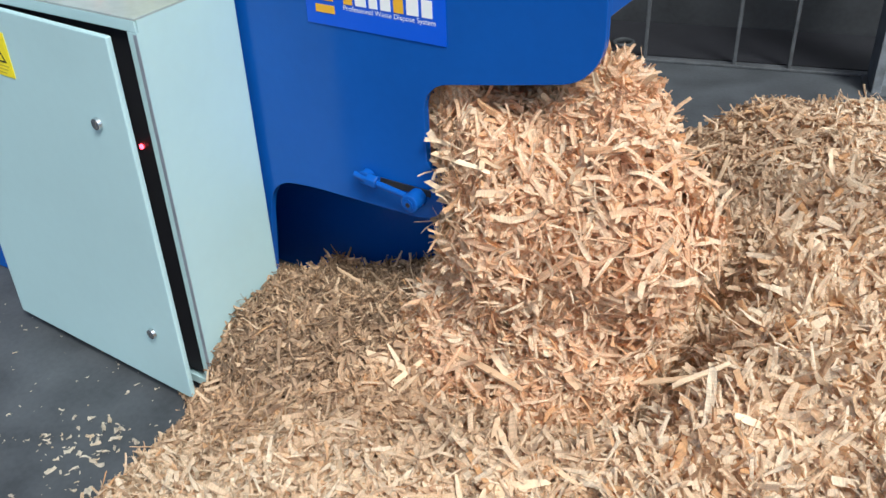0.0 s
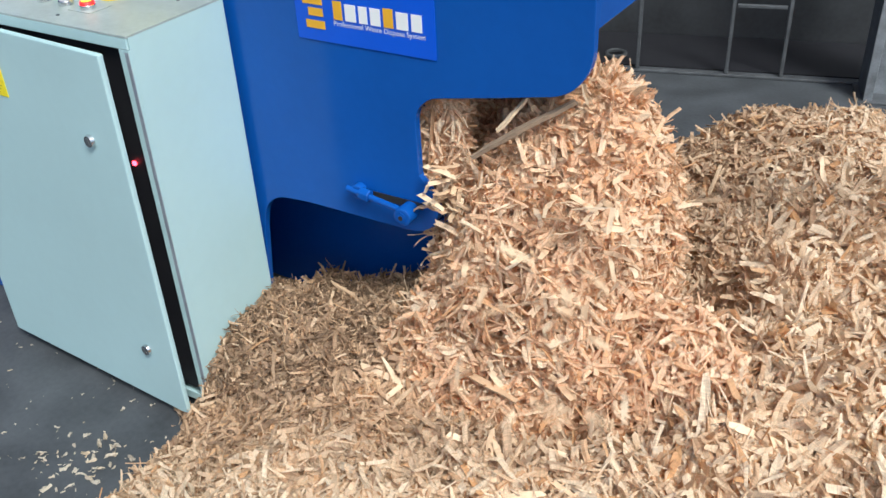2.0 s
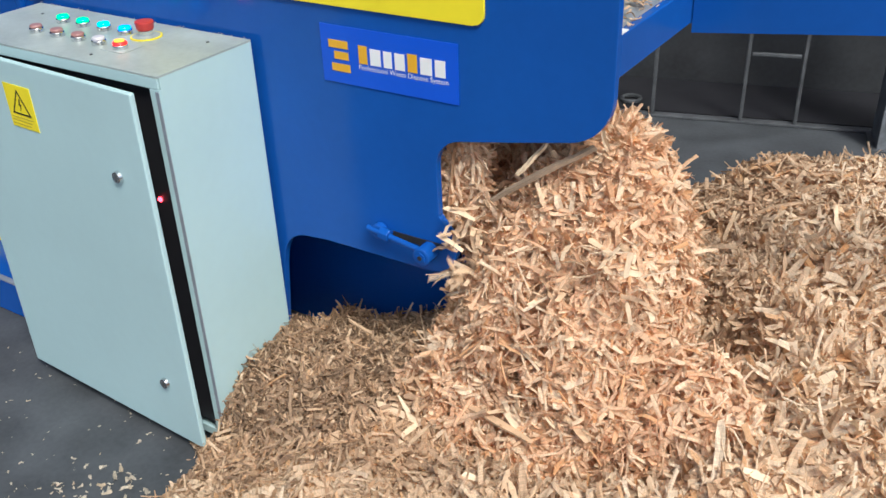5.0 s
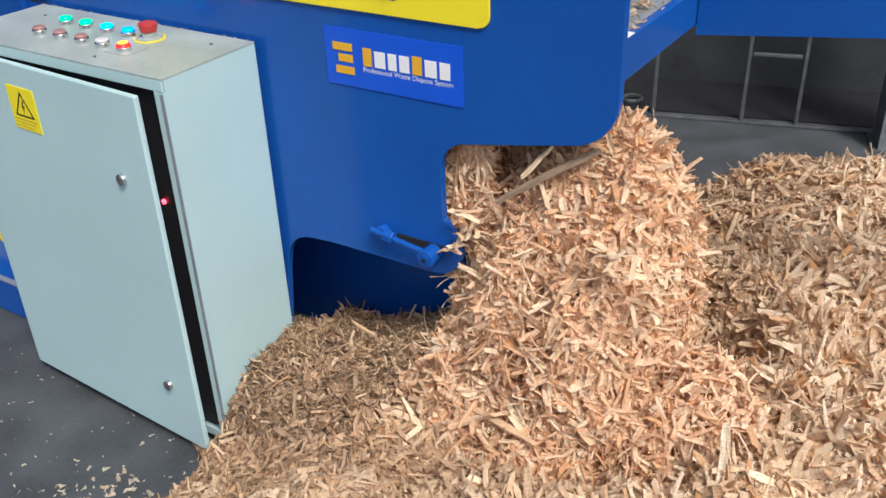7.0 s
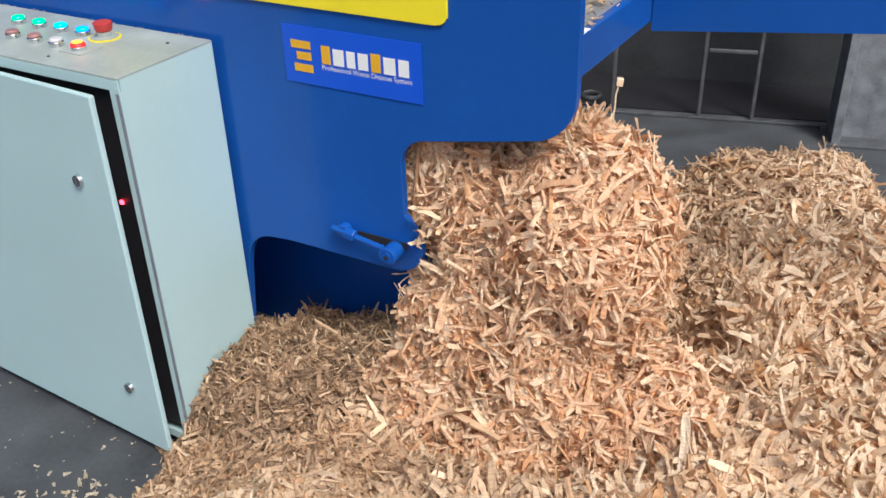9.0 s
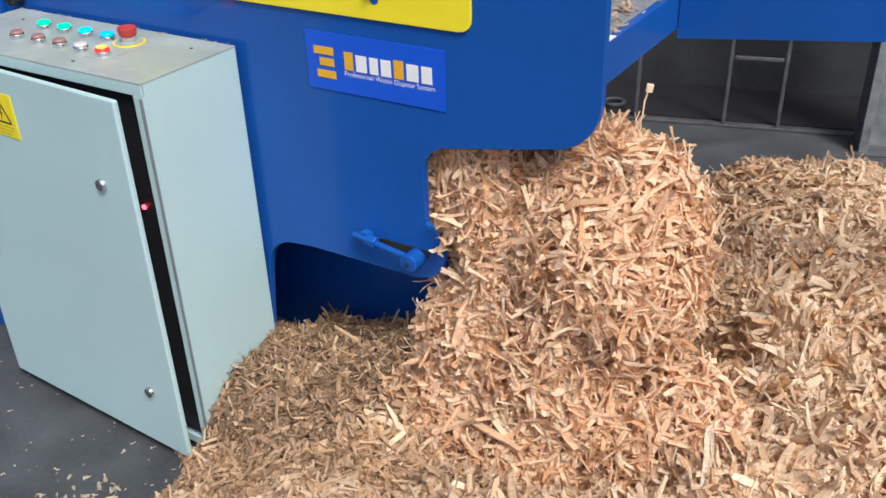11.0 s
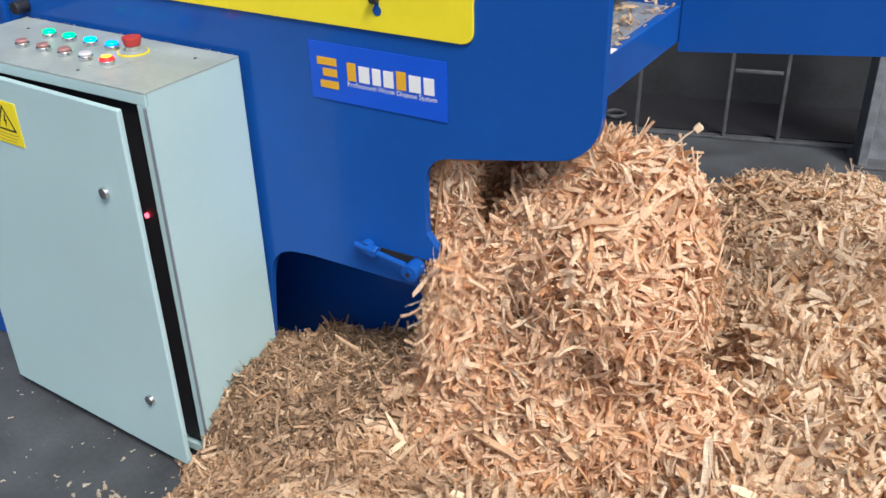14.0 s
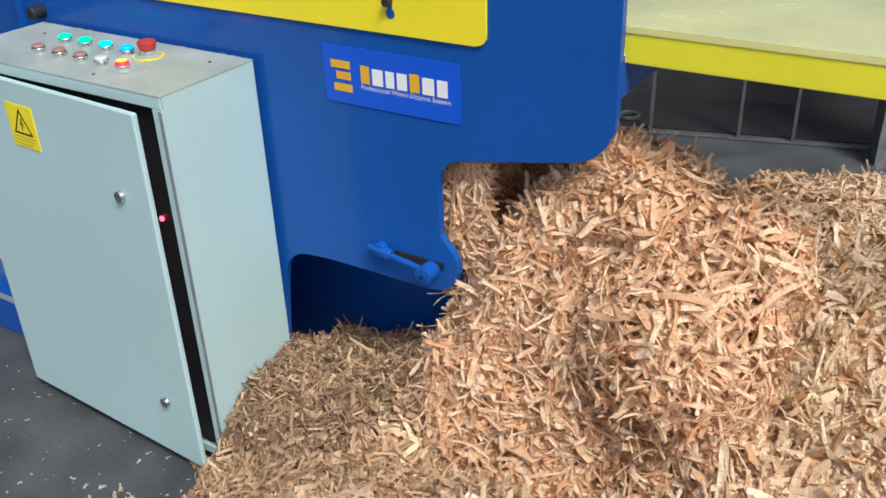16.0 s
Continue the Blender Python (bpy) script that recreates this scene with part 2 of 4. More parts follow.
def heap_height(x, y):
    """Height of the spread heap on the floor."""
    ramp = 0.010 + 0.065 * sstep(-0.31, -0.19, y) + 0.55 * x + 0.50 * np.maximum(y + 0.23, 0) + 0.045 * np.exp(-((y + 0.15) / 0.08) ** 2)
    cap = 0.205 + 0.05 * sstep(0.7, 1.1, x) + 0.024 * lump(x, y, 9, 1.0) * sstep(0.1, 0.4, x)
    fd = foot_distance(x, y)
    cap = cap + (0.03 * np.exp(-((fd - 0.32) / 0.08) ** 2) - 0.12 * np.exp(-((fd - 0.15) / 0.10) ** 2)) * sstep(0.42, 0.6, x)
    cap = cap - 0.085 * sstep(-0.02, 0.10, y) * (1 - sstep(0.10, 0.33, x))
    cap = cap - 0.075 * np.exp(-((x - 0.70) / 0.17) ** 2 - ((y + 0.14) / 0.075) ** 2) + 0.02 * np.exp(-((x - 0.75) / 0.25) ** 2 - ((y + 0.32) / 0.08) ** 2)
    ridge = 0.092 * np.exp(-((y - 1.0) / 0.33) ** 2) * sstep(0.50, 0.85, x) * (1 - 0.45 * sstep(0.92, 1.2, x))
    cap = cap + ridge + 0.016 * lump(x, y, 23, 4.0) * sstep(0.0, 0.3, x)
    k = 0.05
    h = np.minimum(ramp, cap) - k * np.exp(-np.abs(ramp - cap) / k) * 0.25
    far_end = 0.85 - 0.22 * (1 - sstep(0.50, 0.85, x)) - 0.28 * sstep(0.95, 1.18, x)
    edge = np.hypot(np.maximum(x - 1.3, 0), np.maximum(np.maximum(y - far_end, -0.35 - y), 0) * 1.25) + 0.05 * lump(x, y, 5, 6.0)
    hidden = 0.9 * (1 - sstep(0.15, 0.40, x)) * sstep(0.20, 0.30, y)
    h = h * (1 - hidden) * (1 - sstep(0.35, 0.95, edge))
    return h - 0.03 * (1 - sstep(0.0, 0.02, h)) - 0.03 * hidden


def foot_distance(x, y):
    left = 0.47 - 0.07 * sstep(0.015, 0.06, y)
    west = np.maximum(left - x, 0)
    west = np.minimum(west * 2.4, 0.096 + 0.8 * (west - 0.04))
    dx = np.maximum(np.maximum(west, x - 0.69), 0)
    dy = np.maximum(np.maximum((0.09 - y) * (0.72 + 0.30 * sstep(0.45, 0.66, x)), y - 0.28), 0)
    return np.sqrt(dx ** 2 + dy ** 2)


MASS_TOP = 0.730


def mass_edges(z):
    """West, east, south and north edges of the pushed-out mass at a height."""
    west = np.interp(z, (0.05, 0.15, 0.25, 0.36, 0.50, 0.66, MASS_TOP), (0.27, 0.315, 0.37, 0.425, 0.458, 0.585, 0.685))
    east = np.interp(z, (0.05, 0.22, 0.35, 0.50, 0.60, 0.69, MASS_TOP), (0.79, 0.800, 0.785, 0.768, 0.748, 0.722, 0.700))
    south = np.interp(z, (0.05, 0.15, 0.25, 0.42, 0.58, 0.69, MASS_TOP), (-0.19, -0.135, -0.09, -0.045, 0.035, 0.080, 0.105))
    north = np.interp(z, (0.05, 0.45, 0.60, 0.69, MASS_TOP), (0.44, 0.36, 0.27, 0.19, 0.12))
    return west, east, south, north


def mass_point(a, z):
    """A place on the mass's skin: a is the bearing, z the height."""
    w, e, s, n = mass_edges(z)
    c, d = np.cos(a), np.sin(a)
    cx, cy = (w + e) / 2, (s + n) / 2
    q = 0.68
    bulge = 1 + 0.035 * np.sin(3 * a + z * 13) + 0.03 * np.sin(7 * a - z * 21 + 1.0) + 0.02 * np.sin(z * 47 + 5 * a)
    x = cx + (e - w) / 2 * np.sign(c) * np.abs(c) ** q * bulge
    y = cy + (n - s) / 2 * np.sign(d) * np.abs(d) ** q * bulge
    return np.stack([x, y, z + 0 * a], -1)


def in_mass(x, y, z, grow=1.0):
    w, e, s, n = mass_edges(z)
    u, v = np.abs(2 * x - w - e) / (e - w) / grow, np.abs(2 * y - s - n) / (n - s) / grow
    return (u ** 3.2 + v ** 3.2 < 1) & (z < MASS_TOP)


def top_height(x, y):
    """Height of whatever lies uppermost, heap or mass."""
    h = heap_height(x, y)
    for z in np.arange(0.1, MASS_TOP, 0.01):
        h = np.where(in_mass(x, y, z + 0 * x), np.maximum(h, z), h)
    return h


# ---- shavings ----
rng = np.random.default_rng(7)


def shavings(P, N, L, W, tilt=0.45, curl=1.0, sect=5, flow=0.0):
    """Curled strips at the places P, lying across the normals N: vertices, quads and uv."""
    n = len(P)
    t = rng.normal(size=(n, 3)) + np.array([0, 0, -1.0]) * (flow * np.sqrt(np.maximum(0, 1 - N[:, 2:] ** 2)))
    up = N + rng.normal(size=(n, 3)) * tilt
    up /= np.linalg.norm(up, axis=1, keepdims=True)
    t -= (t * up).sum(1, keepdims=True) * up
    t /= np.linalg.norm(t, axis=1, keepdims=True)
    s = np.cross(up, t)
    bend = rng.normal(size=n) * 1.2 * curl
    bend = np.where(rng.random(n) < 0.16, bend * 3.4, bend)
    side = rng.normal(size=n) * 0.25
    twist = rng.normal(size=n) * 0.45 * curl
    hollow = rng.normal(size=n) * 0.26
    verts = np.zeros((n, sect, 3, 3))
    rag = 0.07 + 0.55 * np.clip(W / L, 0, 0.6)
    wn_ = 1 + rng.uniform(-1, 0.8, (n, sect, 3)) * rag[:, None, None]
    wn_[:, 0] *= rng.uniform(0.75, 1.05, (n, 1))
    wn_[:, -1] *= rng.uniform(0.75, 1.05, (n, 1))
    end = rng.normal(size=(n, 3)) * 0.17
    warp = np.clip(rng.normal(size=(n, sect, 3)) * 0.13, -0.3, 0.3)
    for i in range(sect):
        u = i / (sect - 1) - 0.5
        a = bend * u
        c = P + t * (L * np.sinc(a / np.pi) * u)[:, None] - up * (L * u * np.sin(a) * 0.5)[:, None] + s * (L * side * u * u)[:, None]
        tw = twist * u * 2
        sd = s * np.cos(tw)[:, None] + up * np.sin(tw)[:, None]
        for j, g in ((0, -0.5), (1, 0.0), (2, 0.5)):
            off = end[:, j] * W * (1 if i in (0, sect - 1) else 0)
            verts[:, i, j] = c + sd * (W * g * wn_[:, i, j])[:, None] + t * off[:, None] + up * (warp[:, i, j] * W)[:, None] + (up * (hollow * W * wn_[:, i, 1])[:, None] if j == 1 else 0)
    base = (np.arange(n) * sect * 3)[:, None, None]
    q = np.array([[3 * i + j, 3 * i + j + 1, 3 * i + j + 4, 3 * i + j + 3] for i in range(sect - 1) for j in (0, 1)])[None]
    faces = (base + q).reshape(-1, 4)
    uv = np.zeros((n, sect, 3, 2))
    uv[:, :, :, 0] = (np.arange(sect) / (sect - 1))[None, :, None] * (L / 0.05)[:, None, None]
    uv[:, :, 1, 1] = (W / 0.1)[:, None]
    uv[:, :, 2, 1] = (W / 0.05)[:, None]
    uv += rng.uniform(0, 40, (n, 1, 1, 2))
    return verts.reshape(-1, 3), faces, uv.reshape(-1, 2)


def strips_mesh(name, sets, material, core=None):
    """One mesh of many strips, with a packed core under them if given."""
    V, F, U, o = [], [], [], 0
    for v, f, u in sets:
        V.append(v), F.append(f + o), U.append(u)
        o += len(v)
    nf = sum(len(f) for f in F)
    if core:
        cv, cf = core
        V.append(cv), F.append(cf + o), U.append(np.zeros((len(cv), 2)))
    V, F, U = np.concatenate(V), np.concatenate(F), np.concatenate(U)
    me = bpy.data.meshes.new(name)
    me.vertices.add(len(V))
    me.vertices.foreach_set("co", V.astype(np.float32).ravel())
    me.loops.add(F.size)
    me.loops.foreach_set("vertex_index", F.astype(np.int32).ravel())
    me.polygons.add(len(F))
    me.polygons.foreach_set("loop_start", np.arange(0, F.size, 4, dtype=np.int32))
    uvl = me.uv_layers.new(name="UVMap")
    uvl.data.foreach_set("uv", U[F.ravel()].astype(np.float32).ravel())
    me.materials.append(material)
    me.materials.append(M_CORE)
    mi = np.zeros(len(F), dtype=np.int32)
    mi[nf:] = 1
    me.polygons.foreach_set("material_index", mi)
    me.polygons.foreach_set("use_smooth", np.zeros(len(F), dtype=bool))
    me.update(calc_edges=True)
    me.validate()
    return me


def sizes(n):
    """Crumbs, splinters, strips and large curls, by chance."""
    k = rng.random(n)
    u = rng.uniform
    L = np.where(k < 0.28, u(0.005, 0.017, n), np.where(k < 0.55, u(0.022, 0.085, n), np.where(k < 0.82, u(0.014, 0.038, n), u(0.042, 0.100, n))))
    W = np.where(k < 0.28, u(0.002, 0.009, n), np.where(k < 0.55, u(0.0012, 0.0042, n), np.where(k < 0.82, u(0.005, 0.014, n), u(0.0045, 0.0105, n))))
    return L, W


def grid_core(height, x0, x1, y0, y1, step, drop):
    nx, ny = int((x1 - x0) / step) + 1, int((y1 - y0) / step) + 1
    X, Y = np.meshgrid(np.linspace(x0, x1, nx), np.linspace(y0, y1, ny), indexing="ij")
    Z = height(X, Y) - drop
    v = np.stack([X, Y, Z], -1).reshape(-1, 3)
    i, j = np.meshgrid(np.arange(nx - 1), np.arange(ny - 1), indexing="ij")
    a = (i * ny + j).ravel()
    return v, np.stack([a, a + ny, a + ny + 1, a + 1], 1)


def on_height(height, x, y):
    e = 0.006
    z = height(x, y)
    gx, gy = (height(x + e, y) - height(x - e, y)) / (2 * e), (height(x, y + e) - height(x, y - e)) / (2 * e)
    N = np.stack([-gx, -gy, np.ones_like(z)], 1)
    area = np.linalg.norm(N, axis=1)
    return np.stack([x, y, z], 1), N / area[:, None], area


# ---- ground and hall ----
bm = bmesh.new()
bmesh.ops.create_grid(bm, x_segments=40, y_segments=40, size=120)
thing("ground", bm, M_FLOOR, "dusty dark grey concrete floor", "floor", kind="structure")
WALL_TURN = pose(0.118, 1.97, 0, 0, 0, 15)
# The unseen upper part is left open so sky reflects in the ram.
bm = box(-5, 6, 0.62, 0.82, 0, 1.4)
box(-5, 6, 0.62, 0.82, 3.6, 4.2, bm=bm)
for wx in (-5.0, -1.6, 2.0, 5.7):
    box(wx, wx + 0.3, 0.62, 0.82, 1.4, 3.6, bm=bm)
bmesh.ops.transform(bm, matrix=WALL_TURN, verts=bm.verts)
thing("wall_back", bm, M_WALL, "dark dirty wall at the back of the hall", "wall", kind="structure")
# Side wall and roof are out of view, added to cut light from the left.
thing("shade_wall", box(-4.7, -4.5, -3.0, 1.6, 0, 4.2), M_WALL, "unseen dark wall added to block light from the left", "wall", kind="structure")
thing("ceiling", box(-4.7, 0.1, -1.8, 1.2, 4.2, 4.3), M_ROOF, "unseen grey roof sheet added to shade the left side", "ceiling", kind="structure")

# ---- steel rack against the back wall ----
rack = empty("steel_rack", "dark sooty steel rack with upright bars on the floor", "rack")
rack.matrix_world = WALL_TURN
part("sill", box(-0.6, 0.84, -0.015, 0.02, 0, 0.012, 0.003), M_RACK, rack, "thin steel sill on the floor")
part("back_panel", box(-0.7, 0.86, 0.40, 0.43, 0, 1.3), M_DARK, rack, "black sooty back panel")
part("side_panel", box(-0.72, -0.70, 0.0, 0.43, 0, 1.3), M_DARK, rack)
# Cover above the view, added to shade the rack's inside.
part("shade_panel", box(-0.72, 0.86, 0.014, 0.43, 1.302, 1.32), M_DARK, rack)
# Near-black bottom: the covered rack's shade put in the colour.
part("bottom_panel", box(-0.68, 0.84, 0.03, 0.39, 0.002, 0.012), M_BLACK, rack)
for bx in (-0.02, 0.30, 0.49):
    part("bar", box(bx - 0.0065, bx + 0.0065, -0.012, 0.012, 0.012, 1.3, 0.002), M_RACK, rack, "thin upright steel bar")
part("crossbar", box(0.312, 0.478, -0.007, 0.007, 0.257, 0.269, 0.002), M_RACK, rack, "short steel crossbar")
post = empty("steel_post", "worn grey steel post standing on the floor", "post")
post.matrix_world = pose(0.910, 2.03, 0, 0, 0, 15)
part("flange", box(-0.03, 0.0, -0.02, 0.14, 0, 1.35, 0.003), M_POST, post, "scratched pale edge")
part("web", box(0.004, 0.22, 0.05, 0.065, 0, 1.35, 0.003), M_POST, post)
part("foot_plate", box(-0.05, 0.23, -0.035, 0.15, 0, 0.008, 0.002), M_RACK, post)

# ---- the press ----
press = empty("baling_press", "blue painted steel baling press with yellow guard plate", "machine")
NOSE = ([(-1.3, 0.02), (-0.03, 0.02), (-0.03, 0.10), (-0.005, 0.33)] + arc(0.075, 0.345, 0.075, 165, 90, 6)
        + [(0.12, 0.424), (0.36, 0.424)] + arc(0.372, 0.482, 0.056, -80, 50, 9) + [(0.392, 0.545), (0.391, 0.64)]
        + arc(0.447, 0.645, 0.056, 175, 98, 6) + [(0.56, 0.723), (0.635, 0.738)] + arc(0.628, 0.823, 0.085, -80, 0, 8) + [(0.713, 1.2), (-1.3, 1.2)])
part("side_plate", slab(NOSE, 0.014, 0.030, 0.0015), M_BLUE, press, "blue side plate with rounded nose and notch")
part("far_side_plate", slab([(-1.3, 0.02), (-0.03, 0.02), (-0.03, 0.4), (0.38, 0.44), (0.40, 0.852), (0.713, 0.852), (0.713, 1.05), (-1.3, 1.05)], 0.350, 0.366), M_BLUE, press)
part("end_lip", box(0.697, 0.713, 0.030, 0.350, 0.852, 0.918, 0.002), M_BLUE, press, "blue end lip under the ram")
part("ram_bed", box(0.30, 0.697, 0.030, 0.350, 0.900, 0.914), M_SHELF, press, "bare grey sheet bed with loose shavings")
part("inner_wall", box(-0.60, 0.38, 0.255, 0.270, 0, 0.428), M_BLUE, press, "recessed blue wall behind the arch")
part("channel_floor", box(-0.02, 0.40, 0.030, 0.350, 0.43, 0.445), M_BLUE, press)
part("channel_roof", box(0.0, 0.697, 0.030, 0.350, 0.852, 0.862), M_BLUE, press)
part("press_ram", box(0.10, 0.14, 0.034, 0.346, 0.45, 0.85), M_STEEL, press)
part("base_rail", box(-1.3, -0.64, -0.125, 0.012, 0.0, 0.105, 0.006), M_BLUE, press, "blue base rail with a pale top edge")
part("pale_edge_strip", box(-1.3, -0.64, -0.128, -0.112, 0.105, 0.110, 0.002), M_SHELF, press)
FARBEAM = [(0.715, 0.836), (1.6, 0.936), (1.6, 1.06), (0.715, 1.06)]
part("guide_beam", slab(FARBEAM, 0.350, 0.374), M_BLUE, press, "blue guide beam behind the ram")
part("worn_corner", box(0.688, 0.7128, 0.0305, 0.056, 0.9184, 0.9200), M_WHITE, press, "bare white patch on the lip corner")
# yellow guard plate with rounded corner and keyhole
gp = [(-0.30, 0.906), (0.472, 0.906)] + arc(0.474, 0.926, 0.019, -90, 0, 5) + [(0.493, 1.17), (-0.30, 1.17)]
guard = part("guard_plate", slab(gp, 0.009, 0.0138, 0.001), M_YELLOW, press, "bright yellow guard plate")
part("keyhole", tube((0.313, 0.0080, 0.941), (0.313, 0.0092, 0.941), 0.0085), M_BLUE, guard)
part("keyhole_slot", box(0.309, 0.317, 0.0081, 0.0091, 0.945, 0.965), M_BLUE, guard)
part("bolt", tube((0.312, -0.004, 0.962), (0.312, 0.0080, 0.962), 0.008, bevel=0.001, n=12), M_BLACK, guard, "dark bolt head")
# sign on the plate
sign = part("sign", box(0.158, 0.442, 0.0118, 0.0138, 0.768, 0.872), M_DECAL, press, "bright blue printed sign")
for z0, x0, x1 in ((0.832, 0.176, 0.218), (0.812, 0.187, 0.218), (0.790, 0.180, 0.220)):
    part("emblem_bar", box(x0, x1, 0.0106, 0.0116, z0, z0 + 0.014), M_ORANGE, sign, "amber emblem bar")
bx = 0.241
for i, w in enumerate((0.022, 0.026, 0.021, 0.024, 0.023, 0.027, 0.024)):
    part("name_block", box(bx, bx + w - 0.004, 0.0106, 0.0116, 0.811, 0.843 if i in (0, 4) else 0.840), M_ORANGE if i in (0, 4) else M_WHITE, sign)
    bx += w + 0.0023


def lettering(words, x, y, z, width, material, parent):
    cu = bpy.data.curves.new("lettering", "FONT")
    cu.body, cu.size, cu.extrude = words, 1.0, 0.0
    tmp = bpy.data.objects.new("lettering_source", cu)
    scene.collection.objects.link(tmp)
    me = bpy.data.meshes.new_from_object(tmp.evaluated_get(bpy.context.evaluated_depsgraph_get()))
    bpy.data.objects.remove(tmp)
    k = width / max(v.co.x for v in me.vertices)
    me.transform(Matrix.Translation((x, y, z)) @ Matrix.Rotation(radians(90), 4, "X") @ Matrix.Scale(k, 4))
    me.materials.clear()
    me.materials.append(material)
    ob = new("lettering", me)
    ob.parent = parent
    return tagged(ob, "small white lettering")


lettering("Professional Waste Dispose System", 0.239, 0.0112, 0.800, 0.184, M_WHITE, sign)
# hinge link on the notch
# No opening is cut; a black strip gives the slot's shade.
part("slot", box(0.268, 0.398, 0.0110, 0.0136, 0.476, 0.490, 0.001), M_BLACK, press, "black strip standing for the shaded slot behind the link")
part("link_eye", tube((0.262, -0.004, 0.488), (0.262, 0.0135, 0.488), 0.015, bevel=0.003), M_BLUE, press)
part("link_nut", tube((0.270, -0.003, 0.490), (0.292, -0.003, 0.487), 0.013, n=6, bevel=0.002), M_BLUE, press)
part("link_bar", tube((0.240, -0.002, 0.492), (0.37, -0.006, 0.476), 0.006), M_BLUE, press)
boss = part("pin_boss", tube((0.372, -0.022, 0.472), (0.372, 0.0135, 0.472), 0.018, bevel=0.003, n=28), M_BLUE, press, "round blue pin boss")
part("pin_end", tube((0.372, -0.0246, 0.472), (0.372, -0.0222, 0.472), 0.011, n=6), M_BLUE, boss)
# Black disc on the pin for the shade inside its socket.
part("pin_socket", tube((0.372, -0.0256, 0.472), (0.372, -0.0248, 0.472), 0.005, n=6), M_BLACK, boss)
# warning sticker low on the plate, past the cabinet
low = part("warning_sticker", box(-1.25, -1.0, 0.0118, 0.0138, 0.085, 0.168), M_STICK, press, "yellow warning sticker with black mark")
part("mark", slab([(-1.15, 0.10), (-1.08, 0.10), (-1.115, 0.155)], 0.0108, 0.0116), M_INK, low)
part("knob", tube((-0.615, -0.02, 0.845), (-0.615, 0.0138, 0.845), 0.014, bevel=0.003), M_BLACK, press, "black knob")
part("strut", box(-0.70, -0.68, 0.0, 0.0138, 0.112, 1.17, 0.003), M_BLUE, press)

# sliding yellow ram over the bed
slide = empty("sliding_ram", "glossy yellow sliding ram plate over the bed", "machine part")
part("front_flange", box(-0.55, 0.0, 0.034, 0.042, 0.916, 0.962, 0.002), M_RAM, slide, "yellow upright front flange")
part("top_plate", slab([(-0.55, 0.032), (0.0, 0.032), (0.045, 0.08), (0.045, 0.345), (-0.55, 0.345)], 0.9622, 0.972, axis="z"), M_RAM_SHEEN, slide, "yellow top plate with its pale sky sheen painted in")
part("end_wall", box(-0.008, 0.0, 0.044, 0.343, 0.918, 0.9618), M_RAM, slide)

# ---- control cabinet ----
cab = empty("control_cabinet", "pale grey steel control cabinet with its door ajar", "cabinet")
W, D, H, ZB = 0.605, 0.23, 0.824, 0.03
part("back", box(-W, 0, -0.004, 0, ZB, H - 0.0042, 0.001), M_GREY, cab)
part("side", box(-W, -W + 0.004, -D, -0.0042, ZB, H - 0.0042), M_GREY, cab)
part("side", box(-0.004, 0, -D + 0.004, -0.0042, ZB, H - 0.0042), M_GREY, cab)
part("bottom", box(-W + 0.0042, -0.0042, -D + 0.004, -0.0042, ZB, ZB + 0.004), M_GREY, cab)
part("top", box(-W, 0.0, -D - 0.001, 0.0, H - 0.0041, H, 0.0006), M_TOP, cab, "grimy grey top with push buttons")
bm = box(-W + 0.005, -0.001, -D - 0.001, -D + 0.003, H - 0.024, H - 0.0045, 0.001)
box(-0.023, 0.0, -D - 0.001, -D + 0.0039, ZB, H - 0.0245, 0.0005, bm=bm)
box(-W + 0.005, -0.0235, -D - 0.001, -D + 0.003, ZB, ZB + 0.02, 0.001, bm=bm)
part("front_frame", bm, M_GREY, cab)
# Darker raised strip: shade along the folded corner put in its colour.
bm = box(-0.0085, -0.0005, -D - 0.0022, -D - 0.0012, ZB + 0.004, H - 0.028)
part("fold_shade_strip", bm, M_SHELF, cab)
# Black sheet added for the unlit inside behind the door gap.
part("dark_inner_sheet", box(-W + 0.01, -0.024, -D + 0.012, -D + 0.016, ZB + 0.022, H - 0.026), M_BLACK, cab, "black sheet for the unlit inside of the cabinet")
part("indicator", tube((-0.068, -D + 0.009, 0.574), (-0.068, -D + 0.0118, 0.574), 0.0048, n=12), M_LED, cab, "small lit red indicator")
part("plinth", box(-W + 0.06, -0.06, -D + 0.05, -0.02, 0, ZB), M_BLACK, cab)
door = part("door", box(0.0, 0.582, 0.0, 0.0115, 0.0, 0.773, 0.003, 3), M_GREY, cab, "pale grey door standing ajar")
door.matrix_local = pose(-W, -D - 0.014, ZB, 0, 0, -2.95)
# Full black sheet: door seal and inner shade in one colour.
part("door_dark_sheet", box(0.012, 0.57, 0.0118, 0.0126, 0.012, 0.76), M_BLACK, door, "black sheet for the door seal and unlit inside")
for lz in (0.140, 0.604):
    lk = part("lock", tube((0.503, -0.0006, lz), (0.503, -0.008, lz), 0.0125, 0.0105, n=24, bevel=0.001), M_CHROME, door, "chrome cam lock")
    part("lock_slot", box(0.500, 0.506, -0.0092, -0.0082, lz - 0.007, lz + 0.007), M_STEEL, lk)
stk = part("warning_sticker", box(0.197, 0.281, -0.0016, -0.0002, 0.641, 0.728), M_STICK, door, "yellow electric warning sticker")


